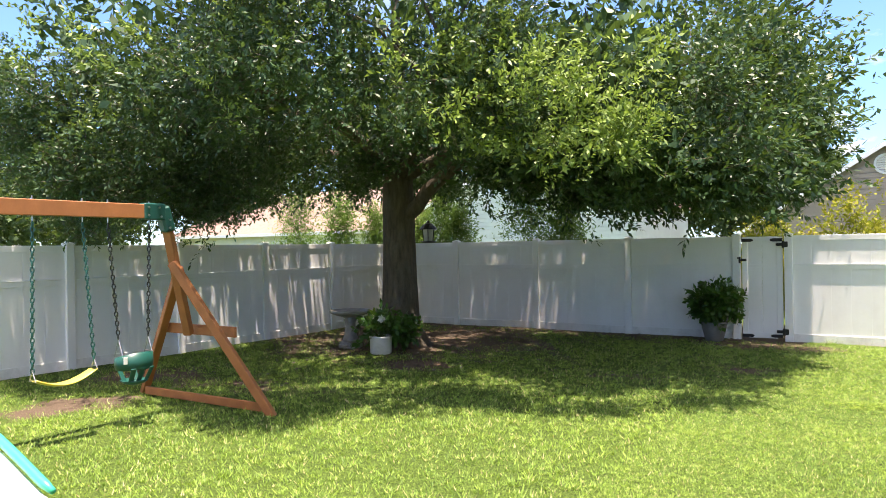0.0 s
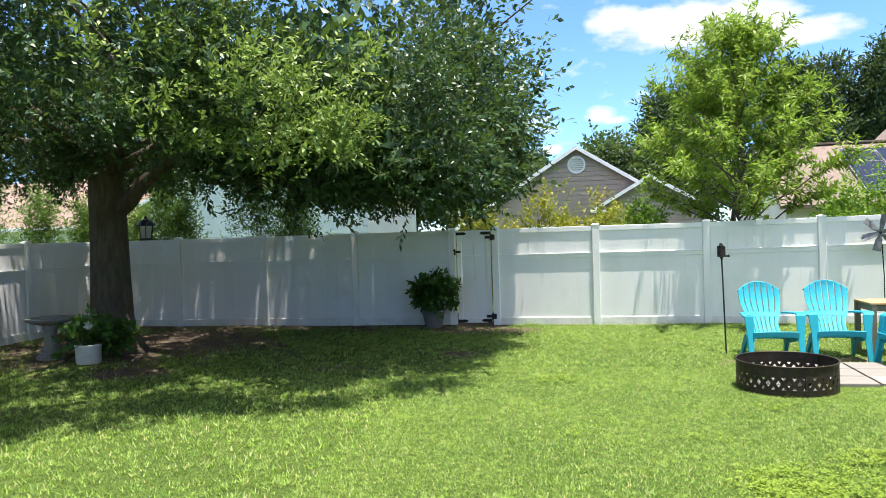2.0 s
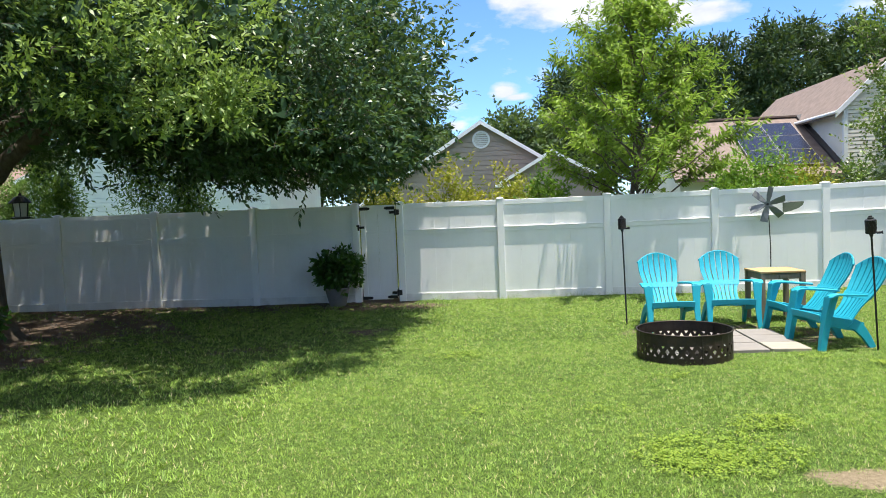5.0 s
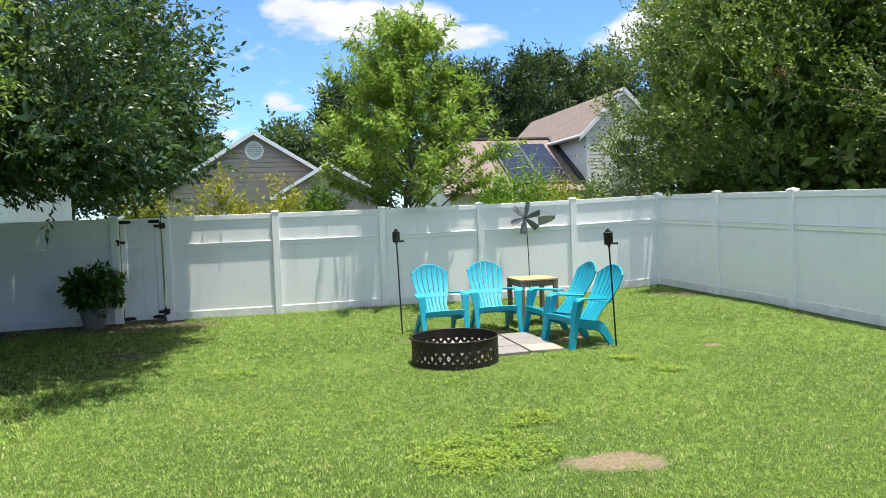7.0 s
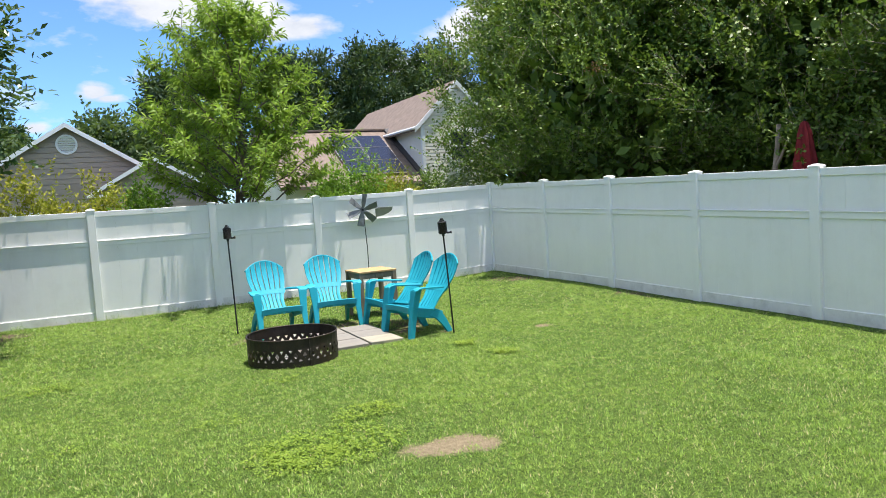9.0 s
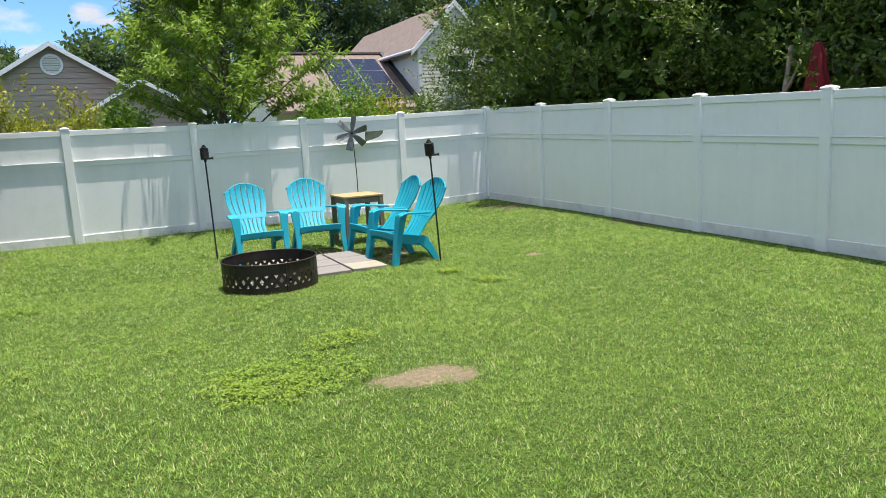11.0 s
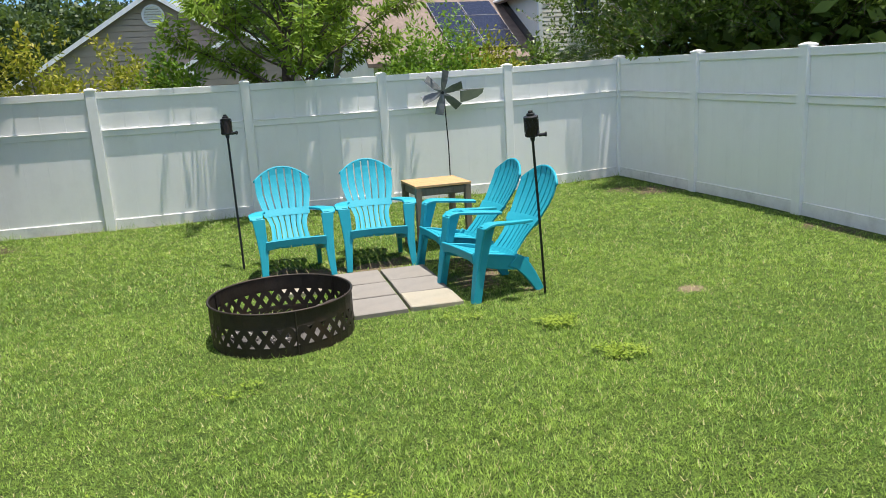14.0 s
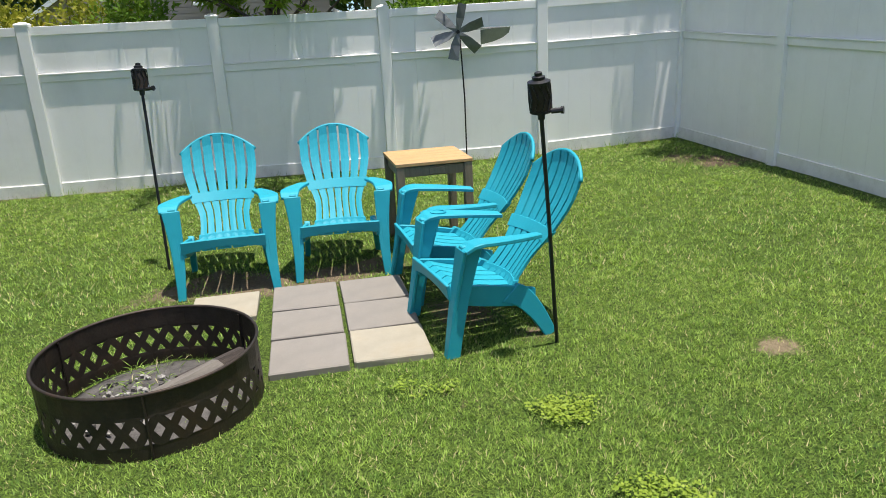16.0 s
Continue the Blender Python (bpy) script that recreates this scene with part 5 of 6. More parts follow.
def fire_ring():
    r, h, n = 0.495, 0.30, 32
    t = anchor("fire_ring", pose(*PIT, 0.0, 0, 0, 12), "rusty black steel fire ring with diamond cut-outs", "fire pit")
    wallt = 0.004

    def at(a, z, rad):
        return (rad * math.cos(a), rad * math.sin(a), z)

    # one sheet: solid bands above and below a row of cut-out diamonds and half diamonds
    bm = bmesh.new()
    step = 2 * math.pi / n
    z0, z1 = 0.055, 0.205
    zm = (z0 + z1) / 2

    def frame_cell(corners, open_part):
        mid = (sum(c[0] for c in corners) / len(corners), sum(c[1] for c in corners) / len(corners))
        inner = [(mid[0] + (c[0] - mid[0]) * open_part, mid[1] + (c[1] - mid[1]) * open_part) for c in corners]
        o = [bm.verts.new(at(step * k, z, r)) for k, z in corners]
        p = [bm.verts.new(at(step * k, z, r)) for k, z in inner]
        for a in range(len(corners)):
            b = (a + 1) % len(corners)
            bm.faces.new((o[a], o[b], p[b], p[a]))

    for k in range(n):
        frame_cell([(k - 0.5, zm), (k, z0), (k + 0.5, zm), (k, z1)], 0.47)
        frame_cell([(k + 0.5, zm), (k + 1, z1), (k, z1)], 0.44)
        frame_cell([(k + 0.5, zm), (k, z0), (k + 1, z0)], 0.44)
        for lo, hi in ((0.0, z0), (z1, 0.30)):
            bm.faces.new([bm.verts.new(at(step * a, z, r)) for a, z in ((k, lo), (k + 1, lo), (k + 1, hi), (k, hi))])
    bmesh.ops.remove_doubles(bm, verts=bm.verts[:], dist=0.0005)
    bmesh.ops.recalc_face_normals(bm, faces=bm.faces[:])
    bmesh.ops.solidify(bm, geom=bm.faces[:], thickness=wallt)
    part("ring_wall", bm, PIT_METAL, t)
    bm = bmesh.new()
    pts = [at(2 * math.pi * k / 72, 0.30, r) for k in range(73)]
    tube(bm, pts, 0.0085, 8, False)
    part("rolled_rim", bm, PIT_METAL, t, "", True)
    for a in (-95, 25, 145):
        a = radians(a)
        bm = bmesh.new()
        tube(bm, [at(a, 0.01, r + 0.004), at(a, 0.295, r + 0.004)], 0.006, 6)
        tube(bm, [at(a, 0.01, r - 0.010), at(a, 0.295, r - 0.010)], 0.005, 6)
        part("seam_pin", bm, PIT_METAL, t)
    # ashes, stones and dry grass inside
    bm = bmesh.new()
    lathe(bm, [(0.47, 0.0), (0.40, 0.022), (0.25, 0.03), (0.0001, 0.035)], 24, (*PIT, 0))
    tagged(link_mesh("ash_bed", bm, ASH, None, True), "grey ash and soil inside the fire ring", "ash")
    for k in range(110):
        a, rr = random.uniform(0, 6.28), 0.3 * math.sqrt(random.random())
        x, y = PIT[0] - 0.14 + rr * math.cos(a) * 0.8, PIT[1] - 0.05 + rr * math.sin(a)
        if math.hypot(x - PIT[0], y - PIT[1]) > 0.43:
            continue
        bm = bmesh.new()
        bmesh.ops.create_icosphere(bm, subdivisions=1, radius=random.uniform(0.008, 0.02))
        for v in bm.verts:
            v.co *= random.uniform(0.7, 1.25)
        s = link_mesh("ember_stone", bm, ASH if k % 2 else STONE)
        s.location = (x, y, 0.04)
        tagged(s, "small grey burnt lump lying in the ashes", "stone", "burnt lumps in the fire ring")
    ln = 0.40
    bm = bmesh.new()
    prism(bm, [(-0.055, 0.0), (0.05, 0.0), (0.062, 0.03), (0.04, 0.075), (-0.01, 0.09), (-0.05, 0.05)], -ln / 2, ln / 2, "x")
    for v in bm.verts:
        v.co += Vector((random.uniform(-1, 1), random.uniform(-1, 1), random.uniform(-1, 1))) * 0.008
    lg = link_mesh("firewood_log", bm, LOG_WOOD)
    lg.matrix_world = pose(PIT[0] + 0.14, PIT[1] - 0.06, 0.065, 0, -6, 38)
    tagged(lg, "split firewood log, charred at one end, in the fire ring", "log")
    bm = bmesh.new()
    prism(bm, [(-0.05, 0.0), (0.05, 0.0), (0.05, 0.045), (0.0, 0.07), (-0.05, 0.03)], -0.17, 0.17, "x")
    for v in bm.verts:
        v.co += Vector((random.uniform(-1, 1), random.uniform(-1, 1), random.uniform(-1, 1))) * 0.008
    lg = link_mesh("firewood_log", bm, LOG_BARK)
    lg.matrix_world = pose(PIT[0] + 0.25, PIT[1] + 0.1, 0.07, 10, -4, 30)
    tagged(lg, "short charred black log in the fire ring", "log")
    n = 620
    a, rr = rng.uniform(0, 6.283, n), 0.43 * np.sqrt(rng.random(n))
    x, y = np.cos(a) * rr, np.sin(a) * rr
    keep = (x * 0.6 + y * 0.8 > -0.05 + 0.2 * np.sin(9 * x)) & (rng.random(n) < 0.8)
    x, y = x[keep] + PIT[0], y[keep] + PIT[1]
    P = np.stack([x, y, np.full(len(x), 0.03)], -1)
    ax = unit(np.stack([rng.normal(size=len(x)), rng.normal(size=len(x)), rng.random(len(x)) * 0.8], -1))
    tagged(leaves("dry_grass", P, ax, 0.065, 0.005, GRASS), "straw and weeds growing inside the fire ring", "grass", kind="stuff")


def lounge_chair():
    """Moulded plastic armchair with a slatted fan back. Faces -y; origin on the ground at the middle of the seat."""
    t = anchor("adirondack_chair", Matrix.Identity(4), "turquoise moulded plastic adirondack chair with slatted fan back", "chair", "chairs round the fire pit")

    # seat: five boards that dip to the back, with a rolled front edge
    def seat_line(f):
        return (-0.27 + 0.46 * f, 0.385 - 0.115 * f - 0.018 * math.sin(f * math.pi) - 0.05 * max(0, 0.12 - f) / 0.12)
    ns = 5
    for i in range(ns):
        bm = bmesh.new()
        w0, w1 = 0.50, 0.44
        rows = 9
        grid = []
        for j in range(rows):
            f = j / (rows - 1)
            y, z = seat_line(f)
            w = w0 + (w1 - w0) * f
            a, b = -w / 2 + w * i / ns + 0.005, -w / 2 + w * (i + 1) / ns - 0.005
            grid.append([bm.verts.new((a, y, z - 0.004)), bm.verts.new(((a + b) / 2, y, z)), bm.verts.new((b, y, z - 0.004)), bm.verts.new((b, y, z - 0.024)), bm.verts.new((a, y, z - 0.024))])
        for g0, g1 in zip(grid, grid[1:]):
            for k in range(5):
                bm.faces.new((g0[k], g0[(k + 1) % 5], g1[(k + 1) % 5], g1[k]))
        bm.faces.new(list(reversed(grid[0])))
        bm.faces.new(grid[-1])
        bmesh.ops.recalc_face_normals(bm, faces=bm.faces[:])
        part("seat_slat", bm, TURQUOISE, t, "", False)
    # back: seven slats, leaning, wider in the shoulders, with an arched top
    nb = 7

    def back_pt(u, f):
        width = 0.385 - 0.035 * math.sin(min(1, f / 0.4) * math.pi) + 0.150 * min(1, max(0, (f - 0.28) / 0.40)) ** 0.9
        x = u * width / 2
        y = 0.135 + 0.42 * (1 - (1 - min(1.0, max(0.0, f) * 0.94)) ** 1.7) - 0.02 * math.sin(min(1, f) * math.pi) * (1 - u * u * 0.4) - 0.045 * u * u
        z = 0.265 + 0.652 * f
        return x, y, z
    for i in range(nb):
        u0, u1 = -1 + 2 * i / nb + 0.028, -1 + 2 * (i + 1) / nb - 0.028
        bm = bmesh.new()
        grid = []
        rows = 12
        for j in range(rows):
            f = j / (rows - 1)
            ring = []
            for u, back in ((u0, 0), ((u0 + u1) / 2, -0.003), (u1, 0), (u1, 0.02), (u0, 0.02)):
                top = 1.06 - 0.185 * abs(u) ** 2.0
                x, y, z = back_pt(u, f * top)
                ring.append(bm.verts.new((x, y + back, z)))
            grid.append(ring)
        for g0, g1 in zip(grid, grid[1:]):
            for k in range(5):
                bm.faces.new((g0[k], g0[(k + 1) % 5], g1[(k + 1) % 5], g1[k]))
        bm.faces.new(list(reversed(grid[0])))
        bm.faces.new(grid[-1])
        bmesh.ops.recalc_face_normals(bm, faces=bm.faces[:])
        part("back_slat", bm, TURQUOISE, t)
    # solid web across the back at arm height, and the rolled top edge
    for f, hh, nm in ((0.42, 0.045, "back_rail"), (0.02, 0.05, "back_foot_rail")):
        bm = bmesh.new()
        n = 14
        rows = []
        for k in range(n + 1):
            u = -1.02 + 2.04 * k / n
            ring = []
            for df, dy in ((-hh, -0.006), (hh, -0.006), (hh, 0.028), (-hh, 0.028)):
                x, y, z = back_pt(u, f + df)
                ring.append(bm.verts.new((x, y + dy, z)))
            rows.append(ring)
        for g0, g1 in zip(rows, rows[1:]):
            for k in range(4):
                bm.faces.new((g0[k], g0[(k + 1) % 4], g1[(k + 1) % 4], g1[k]))
        bm.faces.new(rows[0])
        bm.faces.new(list(reversed(rows[-1])))
        bmesh.ops.recalc_face_normals(bm, faces=bm.faces[:])
        part(nm, bm, TURQUOISE, t)
    bm = bmesh.new()
    rows = []
    for k in range(29):
        u = -1 + 2 * k / 28
        x, y, z = back_pt(u, 1.06 - 0.185 * abs(u) ** 2.0)
        rows.append((x, y + 0.012, z))
    tube(bm, rows, 0.012, 6)
    part("top_edge", bm, TURQUOISE, t, "", True)

    def ribbon(name, line, width, thick, smooth=True):
        """A moulded strip along points (x, y, z, tilt) with its width across."""
        bm = bmesh.new()
        rows = []
        for i, (p, wv) in enumerate(line):
            p, wv = Vector(p), Vector(wv)
            a = Vector(line[max(0, i - 1)][0])
            b = Vector(line[min(len(line) - 1, i + 1)][0])
            d = (b - a).normalized()
            nn = d.cross(wv).normalized()
            rows.append([bm.verts.new(p + wv * sx / 2 + nn * sz * thick / 2) for sx, sz in ((-1, -1), (1, -1), (1, 1), (-1, 1))])
        for g0, g1 in zip(rows, rows[1:]):
            for k in range(4):
                bm.faces.new((g0[k], g0[(k + 1) % 4], g1[(k + 1) % 4], g1[k]))
        bm.faces.new(list(reversed(rows[0])))
        bm.faces.new(rows[-1])
        bmesh.ops.recalc_face_normals(bm, faces=bm.faces[:])
        bmesh.ops.bevel(bm, geom=bm.edges[:], offset=min(0.004, thick * 0.3), segments=1, affect="EDGES")
        return part(name, bm, TURQUOISE, t)

    for s in (-1, 1):
        # arm: broad paddle at the front, narrow where it meets the back
        line = []
        for j in range(11):
            f = j / 10
            y = -0.225 + 0.485 * f
            z = 0.615 - 0.045 * f - (0.040 if j == 0 else 0.010 if j == 1 else 0)
            w = 0.135 * (1 - 0.50 * f ** 1.3) * (0.80 if j == 0 else 0.95 if j == 1 else 1)
            x = s * (0.325 - 0.085 * f ** 2)
            line.append(((x, y, z), (w * -1, 0, -0.006 * s)))
        ribbon("arm", line, 0, 0.022)
        # front leg: splayed, wide at the top
        line = []
        for j in range(8):
            f = j / 7
            z = 0.60 * (1 - f)
            w = 0.120 - 0.055 * f ** 0.7
            line.append(((s * (0.300 + 0.012 * f), -0.165 - 0.130 * f - 0.012 * math.sin(f * 3.1), z), (0.0, w, 0)))
        ribbon("front_leg", line, 0, 0.045)
        line = []
        for j in range(8):
            f = j / 7
            line.append(((s * (0.308 - 0.012 * math.sin(f * 3.1)), -0.222 - 0.105 * f, 0.585 * (1 - f)), (s * (0.115 - 0.065 * f ** 0.8), 0, 0)))
        ribbon("leg_web", line, 0, 0.02)
        # side skirt under the seat running into the rear leg
        line = []
        for j in range(9):
            f = j / 8
            y = -0.27 + 0.50 * f
            z = 0.335 - 0.10 * f - 0.01
            hgt = 0.10 + 0.02 * math.sin(f * 3.14)
            line.append(((s * (0.258 - 0.02 * f), y, z), (0, 0.0, hgt)))
        ribbon("side_rail", line, 0, 0.022)
        line = []
        for j in range(8):
            f = j / 7
            line.append(((s * (0.242 + 0.03 * f), 0.07 + 0.235 * f ** 0.8, 0.275 * (1 - f ** 1.4)), (0, 0.10 - 0.04 * f, 0.09 - 0.06 * f)))
        ribbon("rear_leg", line, 0, 0.04)
    # front apron
    line = []
    for j in range(13):
        u = -1 + 2 * j / 12
        line.append(((u * 0.27, -0.285, 0.345 - 0.0 + 0.018 * (1 - u * u)), (0, -0.01, 0.085 - 0.025 * (1 - u * u))))
    ribbon("front_apron", line, 0, 0.02)
    return t


def chairs():
    c = lounge_chair()
    places = [(1.575, 10.06, 3), (2.375, 10.14, -3), (3.035, 9.49, -86), (3.06, 8.755, -80)]
    c.matrix_basis = pose(places[0][0], places[0][1], 0.0, 0, 0, places[0][2])
    for i, (x, y, r) in enumerate(places[1:]):
        q = copy_thing(c, pose(x, y, 0.0, 0, 0, r))
        if i == 2:
            bm = bmesh.new()
            prof = [(0.036, 0.0), (0.048, 0.0), (0.048, 0.008), (0.036, 0.008)]
            lathe(bm, prof, 20, closed=True)
            p = part("cup_holder", bm, TURQUOISE, q)
            p.location = (-0.33, -0.10, 0.612)


def side_table():
    t = anchor("side_table", pose(3.10, 10.52, 0, 0, 0, 2), "square wooden side table with a honey-brown slatted top", "table")
    w, h = 0.59, 0.68
    for i in range(5):
        bm = bmesh.new()
        box(bm, (0, -w / 2 + w * (i + 0.5) / 5, h), (w, w / 5 - 0.002, 0.026), bevel=0.003)
        part("top_board", bm, TABLE_TOP, t)
    for sx in (-1, 1):
        for sy in (-1, 1):
            bm = bmesh.new()
            box(bm, (sx * (w / 2 - 0.035), sy * (w / 2 - 0.035), (h - 0.013) / 2), (0.062, 0.062, h - 0.013), bevel=0.004)
            part("leg", bm, TABLE_LEG, t, "weathered grey-brown leg")
    for s in (-1, 1):
        bm = bmesh.new()
        box(bm, (0, s * (w / 2 - 0.035), h - 0.058), (w - 0.13, 0.022, 0.075), bevel=0.003)
        part("apron", bm, TABLE_LEG, t)
        bm = bmesh.new()
        box(bm, (s * (w / 2 - 0.035), 0, h - 0.058), (0.022, w - 0.13, 0.075), bevel=0.003)
        part("apron", bm, TABLE_LEG, t)
    bm = bmesh.new()
    box(bm, (0.02, -w / 2 + 0.06, h - 0.06), (0.12, 0.10, 0.05), bevel=0.004)
    part("clip", bm, TABLE_LEG, t)


def torch(base, top):
    base, top = Vector(base), Vector(top)
    t = anchor("garden_torch", Matrix.Translation(base), "black metal garden torch on a thin leaning pole", "torch", "torches by the fire pit")
    d = top - base
    bm = bmesh.new()
    tube(bm, [(0, 0, -0.1), d * 0.5, d * 0.87], 0.0105, 8)
    part("pole", bm, BLACK_METAL, t)
    head = anchor_part("lamp_head", t, d * 0.865, d)
    bm = bmesh.new()
    lathe(bm, [(0.03, 0.0), (0.052, 0.006), (0.052, 0.018)], 16)
    part("base_ring", bm, BLACK_METAL, head)
    bm = bmesh.new()
    lathe(bm, [(0.052, 0.135), (0.054, 0.15), (0.03, 0.158), (0.03, 0.172), (0.018, 0.176), (0.018, 0.19), (0.006, 0.195)], 16)
    part("cap", bm, BLACK_METAL, head)
    bm = bmesh.new()
    lathe(bm, [(0.047, 0.016), (0.05, 0.075), (0.047, 0.137)], 16)
    part("canister", bm, PIT_METAL, head)
    for k in range(10):
        a = 2 * math.pi * k / 10
        bm = bmesh.new()
        tube(bm, [(0.053 * math.cos(a), 0.053 * math.sin(a), 0.012), (0.053 * math.cos(a + 0.5), 0.053 * math.sin(a + 0.5), 0.075), (0.053 * math.cos(a), 0.053 * math.sin(a), 0.14)], 0.003, 5)
        part("cage_wire", bm, BLACK_METAL, head)
    bm = bmesh.new()
    tube(bm, [(0.04, -0.03, 0.01), (0.085, -0.05, 0.012)], 0.013, 8)
    tube(bm, [(0.082, -0.048, 0.012), (0.092, -0.054, 0.012)], 0.018, 8)
    part("snuffer_knob", bm, BLACK_METAL, head)


def anchor_part(name, parent, loc, d):
    """A small collar that carries a part's pieces, turned along d."""
    bm = bmesh.new()
    lathe(bm, [(0.016, -0.03), (0.02, 0.0), (0.03, 0.004)], 12)
    ob = link_mesh(name, bm, BLACK_METAL, parent)
    ob.matrix_basis = Matrix.Translation(loc) @ Vector((0, 0, 1)).rotation_difference(d.normalized()).to_matrix().to_4x4()
    return ob


def windmill():
    t = anchor("garden_windmill", pose(4.09, 13.42, 0), "grey metal garden windmill on a thin black stake", "garden windmill")
    bm = bmesh.new()
    tube(bm, [(0, 0, -0.1), (0.0, 0, 0.8), (-0.03, 0, 1.49)], 0.009, 8)
    part("stake", bm, BLACK_METAL, t)
    hub = Vector((-0.07, -0.06, 1.545))
    bm = bmesh.new()
    tube(bm, [hub + Vector((0.0, 0, 0)), (0.25, 0.02, 1.57), (0.55, 0.05, 1.57)], 0.008, 6)
    part("tail_rod", bm, GREY_VANE, t)
    bm = bmesh.new()
    prism(bm, [(0.22, 1.555), (0.58, 1.575), (0.56, 1.51), (0.48, 1.455), (0.36, 1.415), (0.22, 1.39)], 0.018, 0.026)
    part("tail_vane", bm, OLIVE_VANE, t, "olive green tail vane")
    bm = bmesh.new()
    tube(bm, [hub + Vector((0, -0.03, 0)), hub + Vector((0, 0.05, 0))], 0.022, 10)
    part("hub", bm, BLACK_METAL, t)
    for k in range(6):
        a = radians(12 + 60 * k)
        bm = bmesh.new()
        out = Vector((math.sin(a), 0, math.cos(a)))
        sd = Vector((math.cos(a), 0, -math.sin(a)))
        q = []
        for off in (0, 0.004):
            for l, w, tw in ((0.02, 0.022, 0.0), (0.15, 0.05, 0.018), (0.31, 0.056, 0.03)):
                for s in (-1, 1):
                    q.append(bm.verts.new(hub + out * l + sd * w * s + Vector((0, -0.02 + off + s * tw, 0))))
        for b in (0, 6):
            for i in (0, 2):
                f = (q[b + i], q[b + i + 1], q[b + i + 3], q[b + i + 2])
                bm.faces.new(f if b else tuple(reversed(f)))
        for i0, i1 in ((0, 1), (1, 3), (3, 5), (5, 4), (4, 2), (2, 0)):
            bm.faces.new((q[i0], q[i1], q[6 + i1], q[6 + i0]))
        bmesh.ops.recalc_face_normals(bm, faces=bm.faces[:])
        part("blade", bm, GREY_VANE, t)


# ---- swing set and things under the tree ----
def chain(bm, a, b, link=0.045, r=0.004):
    a, b = Vector(a), Vector(b)
    n = max(2, int((b - a).length / (link * 0.78)))
    d = (b - a).normalized()
    x = d.orthogonal().normalized()
    y = d.cross(x)
    for i in range(n):
        c = a.lerp(b, (i + 0.5) / n)
        s = x if i % 2 else y
        pts = []
        for k in range(9):
            g = 2 * math.pi * k / 8
            pts.append(c + d * math.sin(g) * link * 0.5 + s * math.cos(g) * link * 0.26)
        tube(bm, pts, r, 4, False)


